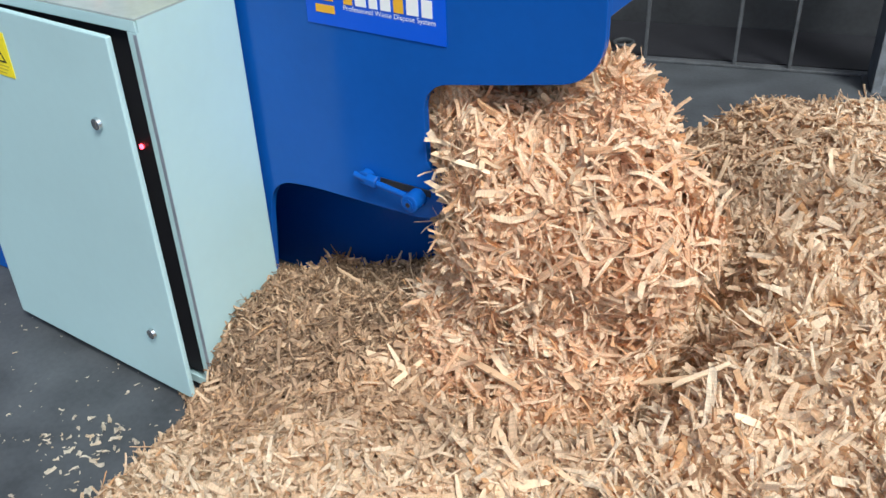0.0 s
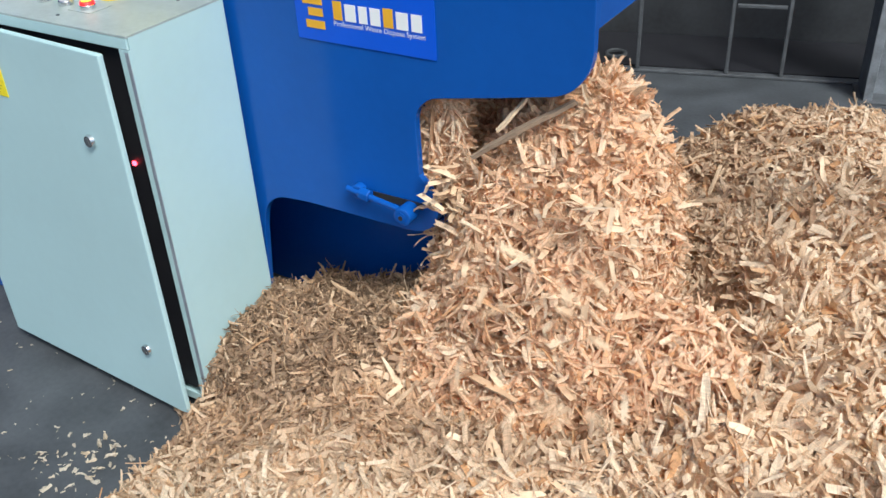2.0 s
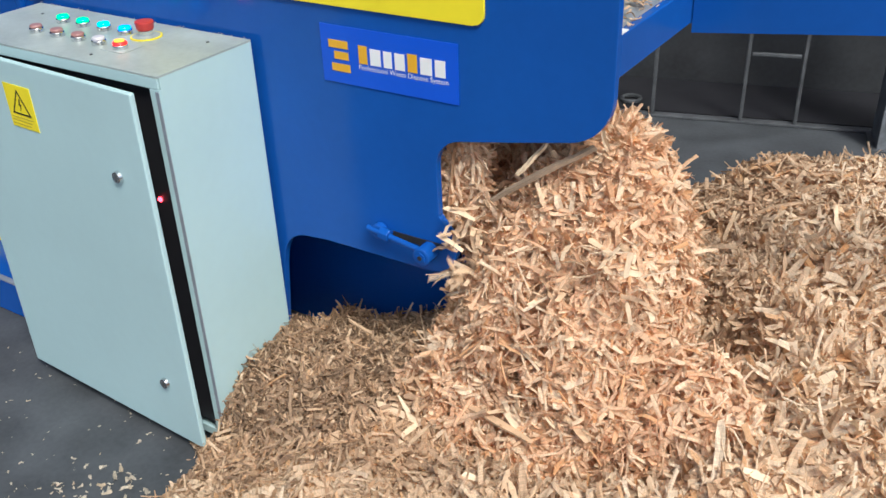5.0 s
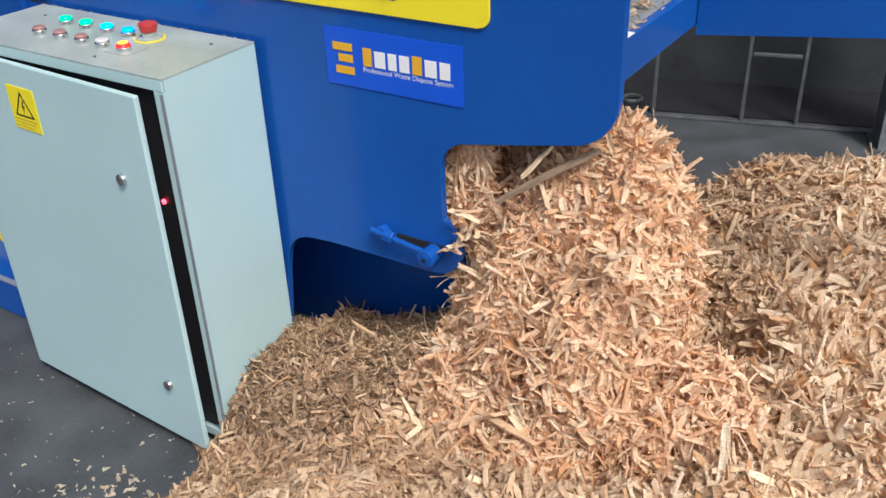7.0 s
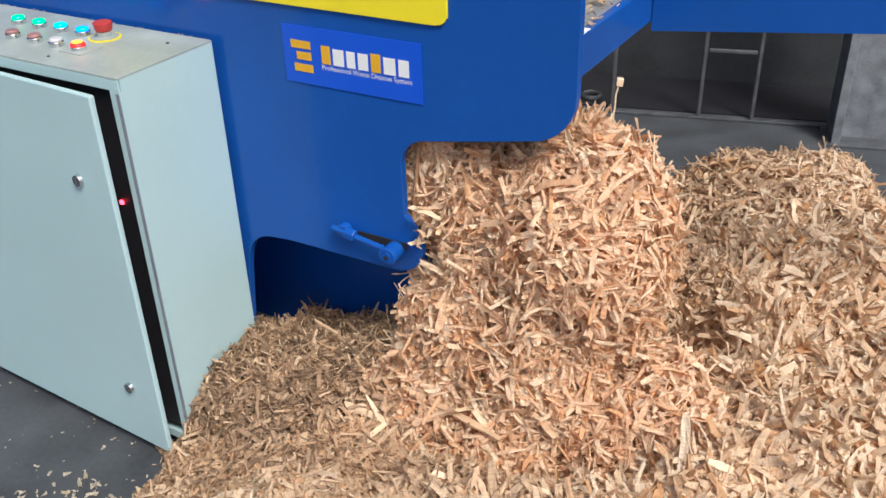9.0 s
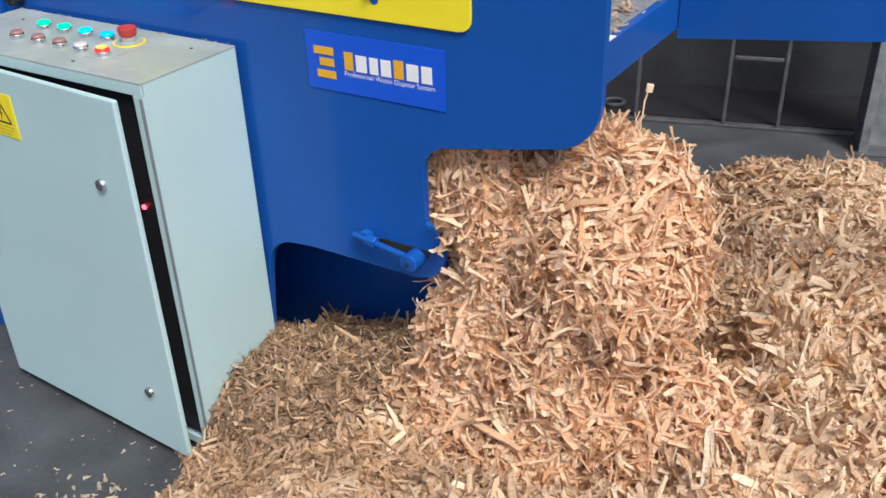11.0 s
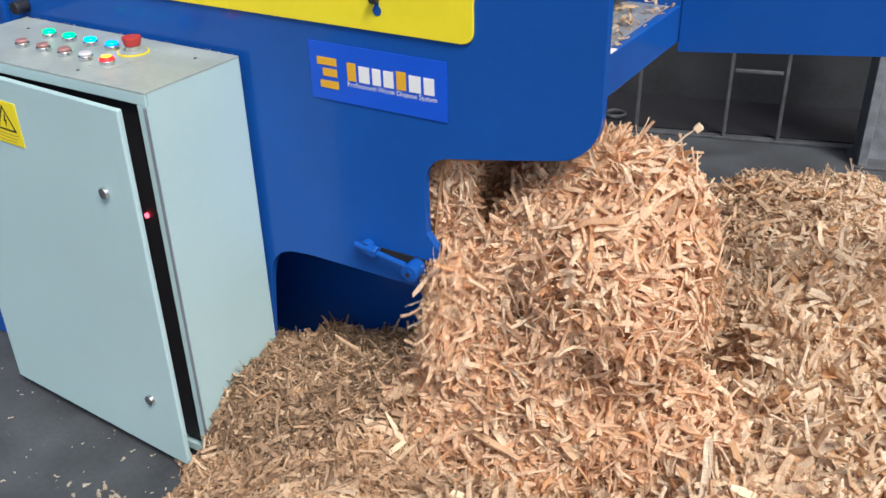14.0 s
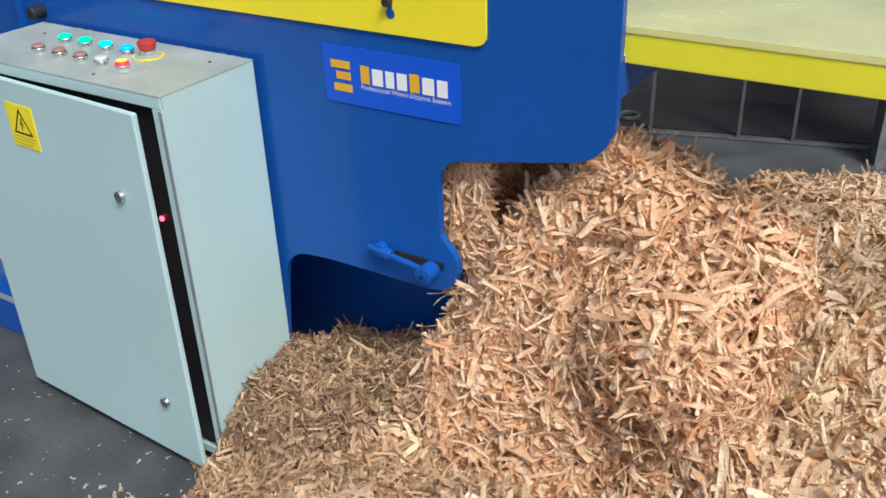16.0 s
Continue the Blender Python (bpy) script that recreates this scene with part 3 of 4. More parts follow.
def ring_tri(cx, cz, r, w):
    bm = bmesh.new()
    o = [Vector((cx + r * math.sin(radians(a)), 0, cz + r * math.cos(radians(a)))) for a in (0, 120, 240)]
    i = [Vector((cx + (r - w) * math.sin(radians(a)), 0, cz + (r - w) * math.cos(radians(a)))) for a in (0, 120, 240)]
    for k in range(3):
        j = (k + 1) % 3
        f = bm.faces.new([bm.verts.new((p.x, -0.0024, p.z)) for p in (o[k], o[j], i[j], i[k])])
        r_ = bmesh.ops.extrude_face_region(bm, geom=[f])
        bmesh.ops.translate(bm, verts=[v for v in r_["geom"] if isinstance(v, bmesh.types.BMVert)], vec=(0, 0.0006, 0))
    return bm


part("triangle", ring_tri(0.239, 0.686, 0.034, 0.006), M_INK, stk, "black warning triangle")
part("bolt_mark", slab([(0.2405, 0.702), (0.2345, 0.687), (0.2395, 0.688), (0.2365, 0.674), (0.2445, 0.691), (0.2395, 0.690), (0.2435, 0.702)], -0.0024, -0.0018), M_INK, stk)
for k, z in enumerate((0.661, 0.654, 0.647)):
    part("small_print", box(0.203, 0.272 - 0.006 * k, -0.0022, -0.0017, z, z + 0.0025), M_INK2, stk)


def button(x, y, lens, name, label, core=None):
    r = part(name, tube((x, y, H), (x, y, H + 0.009), 0.0145, 0.0135, n=28, bevel=0.0015), M_CHROME, cab, label)
    part("lens", tube((x, y, H + 0.0092), (x, y, H + 0.015), 0.0145 if core else 0.0125, 0.0115, n=24, bevel=0.002), lens, r)
    if core:
        part("lamp_core", tube((x, y, H + 0.0152), (x, y, H + 0.0164), 0.0095, n=16), core, r, "glowing amber core")


for x, lens, lab in ((-0.433, M_GREEN_ON, "lit green push button"), (-0.373, M_GREEN_ON, "lit green push button"), (-0.312, M_CYAN_ON, "lit cyan push button"), (-0.252, M_BLUE_ON, "lit blue push button")):
    button(x + 0.006, -0.080, lens, "push_button", lab)
for x, lens, lab in ((-0.424, M_DULLRED, "dull red push button"), (-0.362, M_DULLRED, "dull red push button"), (-0.301, M_DULLRED, "dull red push button"), (-0.243, M_MILK, "unlit milky white push button")):
    button(x + 0.005, -0.149, lens, "push_button", lab)
button(-0.178, -0.151, M_RED_ON, "indicator_lamp", "lit red lamp with amber core", M_AMBER_ON)
part("lamp_plate", box(-0.207, -0.150, -0.172, -0.120, H + 0.0002, H + 0.0012), M_TOP, cab)
es = part("emergency_stop", tube((-0.196, -0.073, H + 0.003), (-0.196, -0.073, H + 0.012), 0.0135, n=24), M_CHROME, cab, "red mushroom stop button")
part("mushroom_head", tube((-0.196, -0.073, H + 0.0122), (-0.196, -0.073, H + 0.030), 0.0155, 0.0185, n=28, bevel=0.003), M_RED, es, "worn red mushroom head")
part("ring_plate", tube((-0.193, -0.076, H + 0.0002), (-0.193, -0.076, H + 0.0024), 0.030, n=36), M_STICK, es, "yellow ring plate")
part("ring_print", tube((-0.193, -0.076, H + 0.0026), (-0.193, -0.076, H + 0.0030), 0.0265, n=32), M_TOP, es)
for x, y in ((-0.52, -0.06), (-0.20, -0.20), (-0.06, -0.05), (-0.50, -0.19)):
    part("screw", tube((x, y, H), (x, y, H + 0.002), 0.003, n=8), M_STEEL, cab)

# ---- shavings heap ----
def by_size(P, N, f, tilt, curl, flow):
    """Crumbs with few faces, larger shavings with more."""
    L, Wd = sizes(len(P))
    L, Wd = L * f, Wd * f
    V, F, U, o = [], [], [], 0
    for lo, hi, sect in ((0, 0.02, 3), (0.02, 0.045, 5), (0.045, 1, 7)):
        k = (L >= lo) & (L < hi)
        v, q, u = shavings(P[k], N[k], L[k], Wd[k], tilt, curl, sect, flow)
        V.append(v), F.append(q + o), U.append(u)
        o += len(v)
    return np.concatenate(V), np.concatenate(F), np.concatenate(U)


def scatter(height, n, x0, x1, y0, y1, keep, size=1.0, tilt=0.45, jitter=0.012, curl=1.0, flow=0.0):
    x, y = rng.uniform(x0, x1, n * 3), rng.uniform(y0, y1, n * 3)
    P, N, A = on_height(height, x, y)
    ok = (rng.random(n * 3) * 2.2 < A) & keep(x, y, P[:, 2])
    P, N = P[ok][:n], N[ok][:n]
    P = P + N * rng.uniform(-jitter, jitter, len(P))[:, None]
    f = size(P) if callable(size) else np.full(len(P), size)
    return by_size(P, N, f, tilt, curl, flow)


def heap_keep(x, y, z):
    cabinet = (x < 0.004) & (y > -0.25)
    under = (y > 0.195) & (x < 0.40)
    # Paler shavings thinned out where the darkened fine ones lie.
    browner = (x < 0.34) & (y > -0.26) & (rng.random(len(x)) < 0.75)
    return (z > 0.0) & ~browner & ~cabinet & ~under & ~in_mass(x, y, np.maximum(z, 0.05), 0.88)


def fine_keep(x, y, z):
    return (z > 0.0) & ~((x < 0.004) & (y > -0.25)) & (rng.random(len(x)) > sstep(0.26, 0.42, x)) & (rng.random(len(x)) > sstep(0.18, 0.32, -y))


def grain(P):
    f = 0.70 + 0.40 * sstep(0.12, 0.55, P[:, 0] - 0.35 * (P[:, 1] < -0.05) * (P[:, 1] + 0.05))
    return np.maximum(f, 0.70 + 0.30 * sstep(0.12, 0.4, -P[:, 1])) * (1.12 + 0.36 * sstep(0.6, 1.1, P[:, 0]))


hv, hf = grid_core(lambda x, y: np.where((x < 0.0) & (y > -0.24), -0.05, heap_height(x, y)), -0.3, 2.4, -1.05, 1.7, 0.03, 0.026)
core = (hv, hf)
near = scatter(heap_height, 64000, -0.12, 1.35, -0.80, 0.75, heap_keep, grain, 0.36, 0.018, 0.9)
far = scatter(heap_height, 17000, 0.15, 1.9, 0.7, 1.7, heap_keep, 0.95, 0.38, 0.018, 0.6)
wide = scatter(heap_height, 8000, 1.3, 2.3, -1.0, 0.9, heap_keep, 1.3)
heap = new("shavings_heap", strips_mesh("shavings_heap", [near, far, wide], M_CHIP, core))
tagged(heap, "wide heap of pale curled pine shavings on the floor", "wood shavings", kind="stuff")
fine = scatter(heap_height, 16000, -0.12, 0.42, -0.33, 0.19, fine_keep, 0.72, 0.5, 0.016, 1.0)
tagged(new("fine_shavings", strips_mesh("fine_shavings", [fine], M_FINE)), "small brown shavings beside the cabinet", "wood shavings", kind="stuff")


def skin(n, z0, z1, keep):
    """Places and normals on the mass's skin."""
    a, z = rng.uniform(0, 2 * math.pi, n), z0 + (z1 - z0) * rng.random(n)
    P = mass_point(a, z)
    N = np.cross(mass_point(a + 0.02, z) - mass_point(a - 0.02, z), mass_point(a, z + 0.006) - mass_point(a, z - 0.006))
    N /= np.linalg.norm(N, axis=1, keepdims=True) + 1e-9
    ok = keep(P[:, 0], P[:, 1], P[:, 2]) & (rng.random(n) < 0.25 + 0.75 * np.abs(np.sin(2 * a)) ** 0.35)
    return P[ok], N[ok]


def mass_keep(x, y, z):
    plate = (x < 0.72) & (y > 0.004) & (y < 0.034) & ((z > 0.715) | (x < 0.40))
    return (z > heap_height(x, y) - 0.03) & ~plate & ~((x < 0.40) & (y > 0.01) & (z > 0.41)) & (y < 0.6)


A, Z = np.meshgrid(np.linspace(0, 2 * math.pi, 49), np.concatenate([np.linspace(0.03, 0.68, 24), np.linspace(0.69, MASS_TOP - 0.006, 6)]), indexing="ij")
mid = np.stack([sum(mass_edges(Z)[:2]) / 2, sum(mass_edges(Z)[2:]) / 2, Z], -1)
cv = mid + (mass_point(A, Z) - mid) * (0.90, 0.88, 1.0) - (0, 0, 0.012)
gi, gj = np.meshgrid(np.arange(48), np.arange(29), indexing="ij")
ga = (gi * 30 + gj).ravel()
gv = np.array([(0.385 + 0.05 * u, y, 0.45 + 0.39 * u) for u in (0.0, 0.5, 1.0) for y in (0.034, 0.346)])
cc = (np.concatenate([cv.reshape(-1, 3), gv]), np.concatenate([np.stack([ga, ga + 30, ga + 31, ga + 1], 1), 49 * 30 + np.array([(0, 1, 3, 2), (2, 3, 5, 4)])]))
P, N = skin(46000, 0.06, MASS_TOP, mass_keep)
P = P + N * rng.uniform(-0.024, 0.022, len(P))[:, None]
col = by_size(P, N, np.full(len(P), 1.15), 0.36, 0.9, 0.4)
# the pressed plug inside the channel, seen through the notch
n = 5200
P = np.stack([rng.uniform(0.394, 0.43, n), rng.uniform(0.075, 0.335, n), rng.uniform(0.46, 0.80, n)], 1)
P[:, 0] += 0.05 * sstep(0.66, 0.84, P[:, 2])
plug = by_size(P, np.tile([0.9, -0.3, 0.2], (n, 1)), np.ones(n), 0.5, 0.6, 0.3)
n = 1500
Q = np.stack([rng.uniform(0.34, 0.47, n), rng.uniform(0.040, 0.075, n), rng.uniform(0.47, 0.80, n)], 1)
cheek = by_size(Q, np.tile([0.1, -1.0, 0.1], (n, 1)), np.full(n, 0.8), 0.12, 0.3, 0.3)
n = 2600
Q = np.stack([rng.uniform(0.42, 0.54, n), rng.uniform(0.24, 0.33, n), rng.uniform(0.50, 0.80, n)], 1)
back = by_size(Q, np.tile([0.2, -1.0, -0.1], (n, 1)), np.ones(n), 0.4, 0.6, 0.3)
# the hollow side of the mass under the arch
n = 1100
P = np.stack([rng.uniform(0.388, 0.41, n), rng.uniform(0.03, 0.3, n), rng.uniform(0.16, 0.42, n)], 1)
inner = by_size(P, np.tile([-1.0, -0.3, 0.3], (n, 1)), np.ones(n), 0.7, 1.0, 1.0)
tagged(new("shavings_column", strips_mesh("shavings_column", [col, plug, cheek, back, inner], M_FRESH, cc)), "steep mass of fresh shavings pushed out of the press", "wood shavings", kind="stuff")

# loose shavings on the floor and on the ram bed
n = 220
px = np.concatenate([rng.uniform(-0.75, 0.0, 150), rng.normal(-0.135, 0.055, 70)])
py = np.concatenate([rng.uniform(-0.75, -0.2, 150), rng.normal(-0.455, 0.06, 70)])
P = np.stack([px, py, np.full(n, 0.003)], 1)
by_heap = np.arange(n) >= 150
L = np.where(by_heap, rng.uniform(0.005, 0.024, n), np.where(rng.random(n) < 0.92, rng.uniform(0.002, 0.008, n), rng.uniform(0.009, 0.016, n)))
bits = shavings(P, np.tile([0.0, 0, 1], (n, 1)), L, L * rng.uniform(0.25, 0.6, n), 0.15, 0.8)
tagged(new("scattered_bits", strips_mesh("scattered_bits", [bits], M_BITS)), "small pale wood bits scattered on the floor", "wood shavings", kind="stuff")
n = 150
P = np.stack([rng.choice([0.60, 0.66, 0.69, 0.55], n) + rng.normal(0, 0.02, n), rng.choice([0.08, 0.20, 0.29], n) + rng.normal(0, 0.025, n), rng.uniform(0.915, 0.928, n)], 1)
P[:, 0], P[:, 1] = np.clip(P[:, 0], 0.4, 0.705), np.clip(P[:, 1], 0.045, 0.335)
L = rng.uniform(0.005, 0.022, n)
bits = shavings(P, np.tile([0.0, 0, 1], (n, 1)), L, L * 0.3, 0.3)
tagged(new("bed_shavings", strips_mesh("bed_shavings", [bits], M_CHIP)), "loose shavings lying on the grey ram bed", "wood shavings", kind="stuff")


# ring on the floor inside the rack
bm = bmesh.new()
for i in range(24):
    a0, a1 = 2 * math.pi * i / 24, 2 * math.pi * (i + 1) / 24
    tube((0.036 * math.cos(a0), 0.036 * math.sin(a0), 0), (0.036 * math.cos(a1), 0.036 * math.sin(a1), 0), 0.008, n=6, bm=bm)
ring = thing("steel_ring", bm, M_STEEL, "loose steel ring lying in the rack", "ring")
ring.matrix_world = pose(-0.02, 2.05, 0.021)


# single shavings that can be told apart
def strip(length, width, thick, curl, seed):
    r = random.Random(seed)
    bm = bmesh.new()
    rows, k = [], 7
    for i in range(k):
        u = i / (k - 1) - 0.5
        w = width * (0.5 if i not in (0, k - 1) else 0.5 * r.uniform(0.3, 0.9)) * r.uniform(0.72, 1.08)
        z = -curl * length * u * u * 2 + r.uniform(-0.0016, 0.0016)
        x = length * u
        sk = r.uniform(-0.3, 0.3) * width if i in (0, k - 1) else 0
        rows.append([bm.verts.new(p) for p in ((x + sk, -w, z), (x - sk, w, z), (x - sk, w, z + thick), (x + sk, -w, z + thick))])
    for p, q in zip(rows, rows[1:]):
        for j in range(4):
            bm.faces.new((p[j], p[(j + 1) % 4], q[(j + 1) % 4], q[j]))
    bm.faces.new(rows[0])
    bm.faces.new(rows[-1][::-1])
    return mesh_of("wood_strip", bm, M_STRIP)


M_STRIP = mat("pine_strip", (0.64, 0.47, 0.32), 0.7, vary=0.25, scale=30, bump=0.4, bump_scale=300)
sn, sl = M_STRIP.node_tree.nodes, M_STRIP.node_tree.links
info = sn.new("ShaderNodeObjectInfo")
tone = sn.new("ShaderNodeValToRGB")
tone.color_ramp.elements.new(0.5)
for el, (p, c) in zip(tone.color_ramp.elements, ((0.0, (0.52, 0.34, 0.21)), (0.45, (0.70, 0.50, 0.32)), (1.0, (0.80, 0.62, 0.43)))):
    el.position, el.color = p, (*c, 1)
sl.new(info.outputs["Random"], tone.inputs[0])
sl.new(tone.outputs[0], [x for x in sn if x.bl_idname == "ShaderNodeMix"][0].inputs[6])
STRIPS = [strip(l, w, h, c, i) for i, (l, w, h, c) in enumerate(((0.095, 0.013, 0.0012, 0.15), (0.075, 0.016, 0.001, 0.3), (0.11, 0.010, 0.003, 0.02), (0.065, 0.012, 0.001, -0.25), (0.085, 0.008, 0.0035, 0.0), (0.05, 0.014, 0.001, 0.5), (0.12, 0.014, 0.0015, 0.08)))]


SMALL = [strip(l, w, 0.0008, c, 20 + i) for i, (l, w, c) in enumerate(((0.045, 0.010, 0.2), (0.055, 0.008, -0.15), (0.035, 0.012, 0.3), (0.06, 0.011, 0.1)))]


def lay(mesh, x, y, z, yaw, pitch=0.0, roll=0.0, name="wood_strip", label="long pale pine strip lying on the heap", group="long strips on the heap"):
    ob = tagged(new(name, mesh), label, "wood shaving", group)
    ob.matrix_world = pose(x, y, z, roll, pitch, yaw)
    return ob


# the known long ones, then others over the near heap
lay(STRIPS[4], 0.185, 0.03, 0.215, 195, -30, label="grey-brown splinter standing out of the heap")
lay(STRIPS[6], 0.70, -0.08, 0.275, -28, 6)
lay(STRIPS[6], 1.02, 0.14, 0.275, -52, 4)
lay(STRIPS[1], 0.99, 0.37, 0.285, -30, 3)
lay(STRIPS[2], 0.92, 0.02, 0.27, 50, -8)
sr = random.Random(5)


def strew(ob, P, N):
    ob.matrix_world = Matrix.Translation(P + N * 0.016) @ Vector(N).to_track_quat("Z", "Y").to_matrix().to_4x4() @ pose(0, 0, 0, sr.uniform(-22, 22), sr.uniform(-16, 16), sr.uniform(0, 360))


for i in range(230):
    x, y = sr.uniform(0.38, 1.3), sr.uniform(-0.5, 0.95)
    X, Y = np.array([x]), np.array([y])
    P, N, A = on_height(heap_height, X, Y)
    if in_mass(X, Y, np.maximum(P[:, 2], 0.05), 1.05)[0] or (x < 0.4 and y > 0.18):
        continue
    strew(lay(STRIPS[i % 7], 0, 0, 0, 0), P[0], N[0])
P, N = skin(260, 0.22, 0.70, mass_keep)
for i in range(70):
    if P[i, 1] < 0.2 and P[i, 0] > 0.43:
        ob = tagged(lay(STRIPS[i % 7], 0, 0, 0, 0), "long pale pine strip on the steep flank", group="long strips on the flank")
        strew(ob, P[i], N[i])

n = 60
P = np.stack([rng.uniform(-0.6, -0.01, n), -np.abs(rng.normal(0.004, 0.006, n)), np.full(n, H + 0.002)], 1)
L = rng.uniform(0.0015, 0.005, n)
bits = shavings(P, np.tile([0.0, 0, 1], (n, 1)), L, L * 0.5, 0.3)
tagged(new("dust_bits", strips_mesh("dust_bits", [bits], M_BITS)), "pale dust and crumbs along the cabinet top", "wood dust", kind="stuff")

# ---- moving lumps of shavings ----
def clump(rx, ry, rz, n, seed):
    """A rigid lump of shavings round its own middle."""
    d = rng.normal(size=(n, 3))
    d /= np.linalg.norm(d, axis=1, keepdims=True)
    wob = 1 + 0.10 * np.sin(d[:, 0] * 4 + seed) * np.cos(d[:, 1] * 5 + seed * 2) + 0.06 * np.sin(d[:, 2] * 7 + seed)
    P = d * np.array([rx, ry, rz]) * (wob * rng.uniform(0.84, 1.08, n))[:, None]
    N = d / np.array([rx, ry, rz])
    N /= np.linalg.norm(N, axis=1, keepdims=True)
    s = by_size(P, N, np.full(n, 1.15), 0.36, 0.9, 0.4)
    bm = bmesh.new()
    bmesh.ops.create_cube(bm, size=2)
    bmesh.ops.subdivide_edges(bm, edges=bm.edges, cuts=5, use_grid_fill=True)
    cv = np.array([v.co.normalized() for v in bm.verts])
    cf = np.array([[v.index for v in f.verts] for f in bm.faces])
    bm.free()
    w2 = 1 + 0.10 * np.sin(cv[:, 0] * 4 + seed) * np.cos(cv[:, 1] * 5 + seed * 2) + 0.06 * np.sin(cv[:, 2] * 7 + seed)
    ob = new("shavings_lump", strips_mesh("shavings_lump", [s], M_FRESH, (cv * np.array([rx, ry, rz]) * 0.84 * w2[:, None], cf)))
    return tagged(ob, "lump of fresh shavings sliding out of the press", "wood shavings", "sliding lumps of shavings", "stuff")


LUMPS = [
    # radii, count, then seconds with place and turn
    # the bulge that breaks off at first: east, middle and west of it
    ((0.15, 0.15, 0.18), 1500, [(0, 0.745, 0.06, 0.47, 0), (0.9, 0.748, 0.055, 0.47, 0), (1.3, 0.76, 0.045, 0.445, 6), (1.55, 0.78, 0.04, 0.38, 14), (1.8, 0.825, 0.055, 0.27, 24), (2.05, 0.84, 0.075, 0.18, 30), (16, 0.84, 0.075, 0.18, 30)]),
    ((0.14, 0.10, 0.16), 1200, [(0, 0.60, 0.0, 0.44, 0), (0.9, 0.60, 0.0, 0.44, 0), (1.3, 0.605, -0.01, 0.40, -8), (1.6, 0.61, -0.03, 0.29, -18), (1.9, 0.61, -0.03, 0.17, -26), (2.15, 0.605, -0.02, 0.12, -30), (16, 0.605, -0.02, 0.12, -30)]),
    ((0.10, 0.09, 0.12), 700, [(0, 0.51, 0.06, 0.555, 0), (0.8, 0.51, 0.06, 0.555, 0), (1.1, 0.505, 0.02, 0.46, -14), (1.4, 0.48, -0.02, 0.30, -34), (1.8, 0.435, -0.035, 0.17, -50), (2.1, 0.42, -0.04, 0.14, -56), (16, 0.42, -0.04, 0.14, -56)]),
    # what the press pushes out later
    ((0.165, 0.15, 0.185), 1700, [(0, 0.585, 0.21, 0.40, 0), (7.3, 0.62, 0.165, 0.48, 0), (8.0, 0.665, 0.12, 0.515, 4), (8.7, 0.695, 0.085, 0.505, 8), (10.8, 0.715, 0.075, 0.49, 9), (13.5, 0.722, 0.07, 0.49, 10), (14.1, 0.735, 0.065, 0.485, 12), (14.7, 0.80, 0.04, 0.455, 20), (15.3, 0.82, 0.03, 0.44, 23), (16, 0.825, 0.03, 0.435, 24)]),
    ((0.11, 0.12, 0.11), 900, [(0, 0.60, 0.18, 0.58, 0), (7.6, 0.62, 0.18, 0.60, 0), (8.7, 0.71, 0.12, 0.61, 6), (10.8, 0.735, 0.12, 0.615, 6), (13.8, 0.74, 0.12, 0.615, 7), (14.3, 0.76, 0.15, 0.64, 14), (14.8, 0.86, 0.14, 0.58, 26), (15.3, 0.885, 0.12, 0.565, 30), (16, 0.895, 0.12, 0.56, 31)]),
    ((0.09, 0.10, 0.16), 900, [(0, 0.52, 0.20, 0.48, 0), (7.6, 0.51, 0.17, 0.50, 0), (8.4, 0.51, 0.13, 0.52, -4), (8.7, 0.51, 0.125, 0.53, -5), (10.8, 0.505, 0.12, 0.55, -6), (13.3, 0.505, 0.12, 0.55, -6), (13.7, 0.495, 0.05, 0.46, -12), (14.1, 0.49, 0.01, 0.34, -20), (14.6, 0.485, -0.03, 0.22, -28), (16, 0.485, -0.03, 0.22, -28)]),
    ((0.11, 0.09, 0.13), 800, [(0, 0.54, 0.16, 0.38, 0), (7.5, 0.53, 0.12, 0.38, 0), (8.4, 0.52, 0.04, 0.36, -5), (8.7, 0.51, 0.02, 0.34, -7), (10.8, 0.505, 0.01, 0.32, -9), (13.6, 0.505, 0.01, 0.32, -9), (14.4, 0.53, -0.02, 0.28, -14), (16, 0.53, -0.02, 0.28, -14)]),
    ((0.12, 0.12, 0.10), 900, [(0, 0.58, 0.2, 0.52, 0), (13.6, 0.60, 0.2, 0.56, 0), (14.2, 0.67, 0.16, 0.64, 8), (14.8, 0.735, 0.14, 0.63, 16), (16, 0.745, 0.14, 0.625, 16)]),
]
lumps = [clump(*r, int(n * 2.6), i * 1.7 + 0.6) for i, (r, n, rows) in enumerate(LUMPS)]


# shavings that tumble down the flank: start, when they let go, where they come to rest
FALLS = []
fr = random.Random(11)
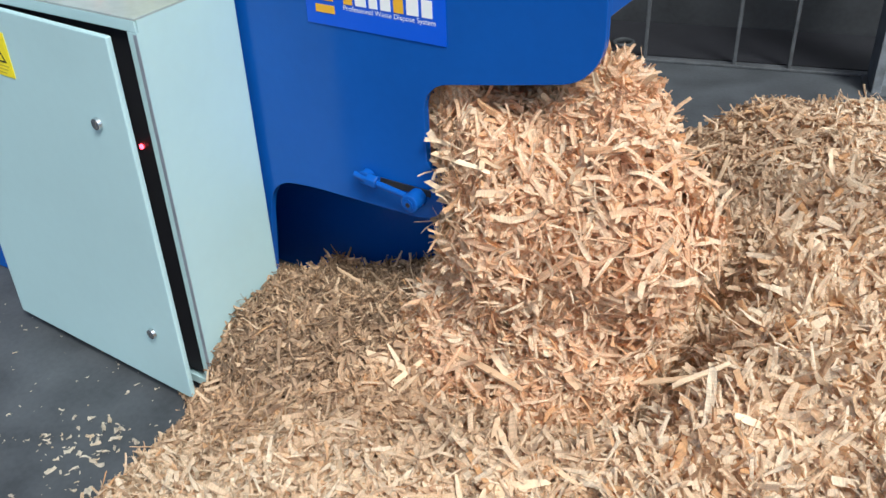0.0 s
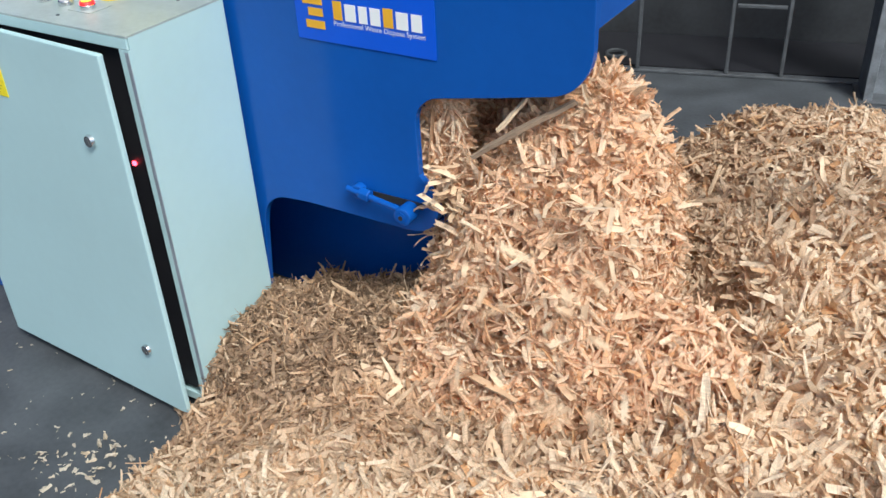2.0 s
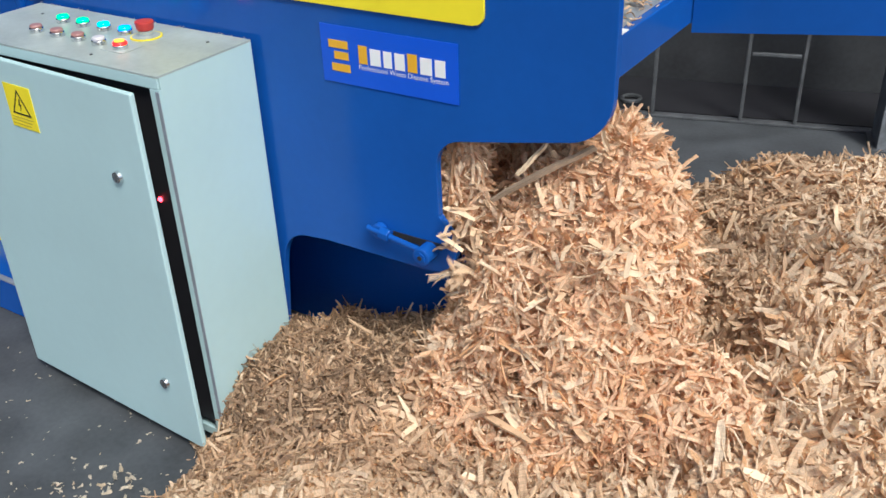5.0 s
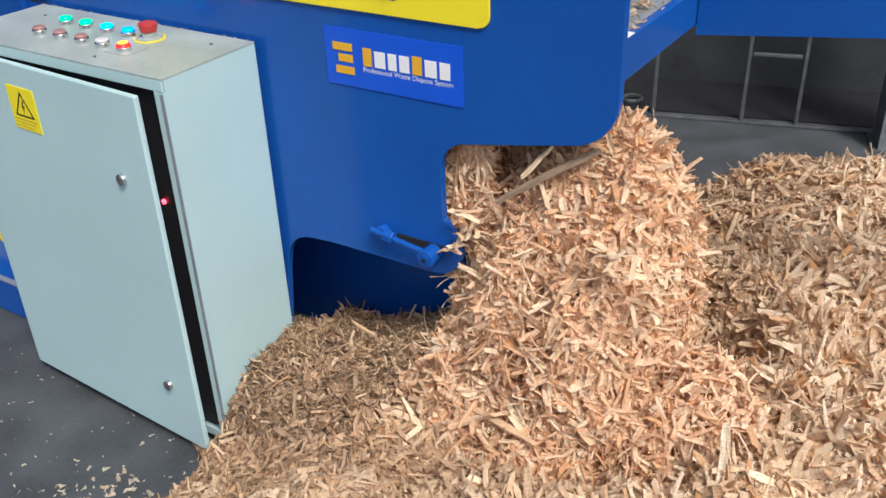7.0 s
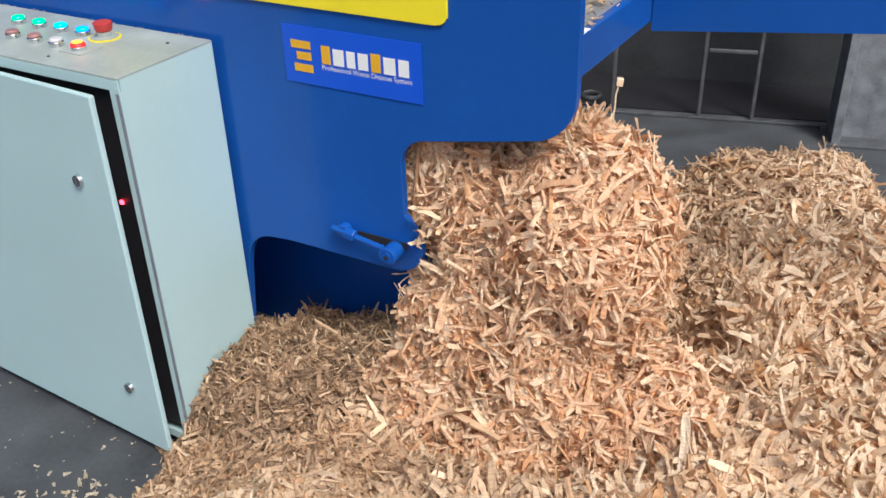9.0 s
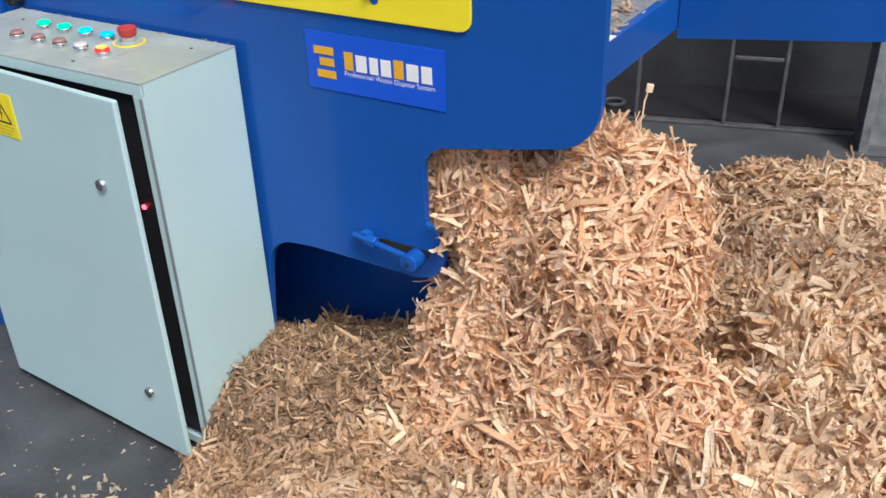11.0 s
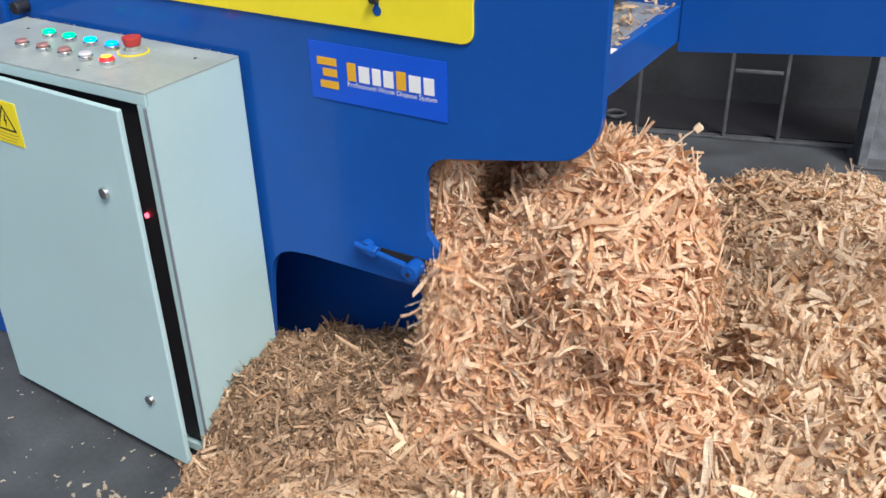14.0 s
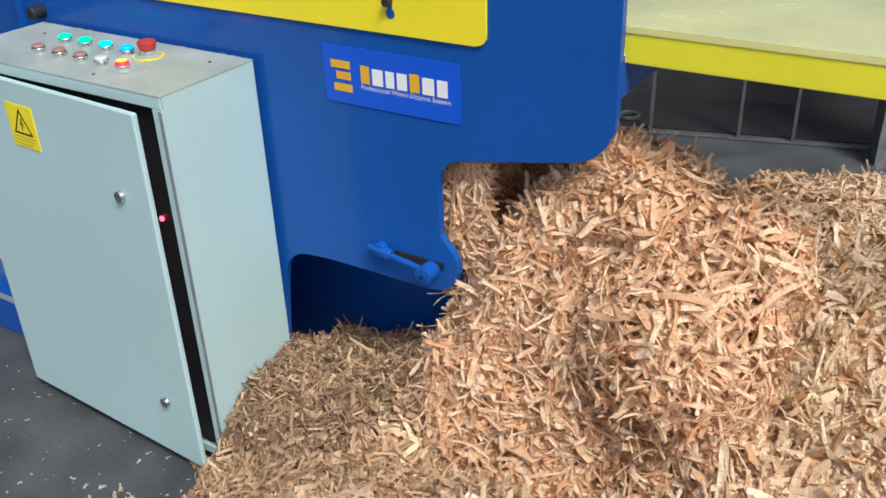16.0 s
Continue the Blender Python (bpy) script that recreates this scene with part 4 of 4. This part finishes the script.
for i in range(150):
    if i < 84:
        t0, x, y, z = fr.uniform(1.15, 1.75), fr.uniform(0.52, 0.76), fr.uniform(-0.06, 0.04), fr.uniform(0.46, 0.62)
        ex, ey = x + fr.uniform(0.0, 0.16), y - fr.uniform(0.08, 0.22)
    elif i < 98:
        t0, x, y, z = fr.uniform(4.7, 5.1), fr.uniform(0.42, 0.48), fr.uniform(-0.02, 0.02), fr.uniform(0.48, 0.56)
        ex, ey = x + fr.uniform(-0.03, 0.05), y - fr.uniform(0.06, 0.14)
    elif i < 110:
        t0, x, y, z = fr.uniform(13.3, 13.7), fr.uniform(0.42, 0.48), fr.uniform(-0.02, 0.02), fr.uniform(0.48, 0.58)
        ex, ey = x + fr.uniform(-0.03, 0.05), y - fr.uniform(0.06, 0.14)
    else:
        t0, x, y, z = fr.uniform(14.1, 15.5), fr.uniform(0.6, 0.82), fr.uniform(-0.05, 0.05), fr.uniform(0.45, 0.6)
        ex, ey = x + fr.uniform(0.02, 0.14), y - fr.uniform(0.08, 0.2)
    ez = float(top_height(np.array([ex]), np.array([ey]))[0]) + 0.012
    top = max(z, ez + 0.12)
    FALLS.append((lay(SMALL[i % 4], x, y, top, 0, name="falling_shaving", label="fresh pine shaving tumbling down the flank", group="tumbling shavings"), t0, (x, y, top), (ex, ey, ez), fr.uniform(0, 360), fr.uniform(-70, 70)))
flag_mesh = strip(0.070, 0.0036, 0.0024, 0.05, 40)
tip = bmesh.new()
tip.from_mesh(flag_mesh)
box(0.028, 0.040, -0.005, 0.005, -0.006, 0.0045, 0.001, bm=tip)
tip.to_mesh(flag_mesh)
tip.free()
flag = lay(flag_mesh, 0.6, 0.12, 0.6, 0, -70, label="thin curled strip standing up from the lump", group="tumbling shavings")


branch = lay(strip(0.205, 0.011, 0.007, 0.03, 51), 0.58, 0.055, 0.65, 0, label="long grey-brown splinter leaning in the notch", group="sticks in the notch")
stick = lay(strip(0.075, 0.008, 0.005, 0.0, 52), 0.56, 0.06, 0.67, 0, label="short pale stick leaning in the notch", group="sticks in the notch")
curl = lay(strip(0.055, 0.008, 0.0012, 0.35, 53), 0.405, -0.004, 0.500, 0, label="pale curled shaving hanging by the pin boss", group="sticks in the notch")
lay(strip(0.20, 0.015, 0.004, 0.02, 54), 0.556, -0.105, 0.235, -8, 4, label="broad pale strip lying before the mass")
lay(strip(0.17, 0.012, 0.003, 0.05, 55), 0.90, 0.03, 0.245, 28, -6)


branch.data.materials[0] = mat("weathered_wood", (0.30, 0.215, 0.15), 0.75, vary=0.35, scale=25, bump=0.5, bump_scale=200)


def motions():
    for ob, x, y, z, turn, pitch, drop in ((branch, 0.592, 0.024, 0.669, 16, -33, 0.14), (stick, 0.572, 0.030, 0.690, 30, -50, 0.14), (curl, 0.412, -0.006, 0.497, 0, -14, -0.02)):
        rest = pose(x, y, z, 15, pitch, turn)
        deep = pose(x + 0.05, 0.16, z - drop, 15, pitch + 20, turn)
        walk(ob, [(0, deep), (1.5, deep), (1.95, rest), (7.5, rest), (8.2, deep), (16, deep)])
    for ob, (r, n, rows) in zip(lumps, LUMPS):
        walk(ob, [(t, pose(x, y, z, a * 0.5, a, a * 0.3)) for t, x, y, z, a in rows])
    for ob, t0, a, b, yaw, spin in FALLS:
        rows = [(0, pose(*a, 20, 10, yaw)), (t0, pose(*a, 20, 10, yaw))]
        for u in (0.35, 0.7, 1.0):
            h = a[2] + (b[2] - a[2]) * u * u
            rows.append((t0 + 0.5 * u, pose(a[0] + (b[0] - a[0]) * u, a[1] + (b[1] - a[1]) * u, h, 20 + spin * u, 10 + spin * 0.6 * u, yaw + spin * u)))
        rows.append((16, rows[-1][1]))
        walk(ob, rows)
    walk(flag, [(t, pose(x, y, z, 0, p, 20)) for t, x, y, z, p in ((0, 0.60, 0.14, 0.58, -72), (7.6, 0.61, 0.14, 0.60, -72), (8.6, 0.742, 0.10, 0.790, -85), (10.8, 0.750, 0.10, 0.798, -83), (12.0, 0.760, 0.10, 0.795, -70), (13.5, 0.800, 0.10, 0.788, -54), (14.0, 0.810, 0.10, 0.775, -45), (14.3, 0.83, 0.10, 0.755, -38), (14.6, 0.90, 0.08, 0.62, -15), (14.9, 0.97, 0.02, 0.30, 8), (16, 0.97, 0.02, 0.30, 8))])
    walk(slide, [(t, pose(x, 0, -0.024 * (x - 0.72), 0, 0, 0)) for t, x in ((0, 0.60), (2.6, 0.60), (2.9, 0.80), (3.1, 0.95), (3.35, 1.07), (3.6, 1.16), (3.75, 1.18), (3.9, 1.12), (4.1, 0.98), (4.3, 0.80), (4.5, 0.60), (14.9, 0.60), (15.1, 0.70), (15.3, 0.78), (15.5, 0.87), (15.8, 1.02), (16.0, 1.12))])


motions()
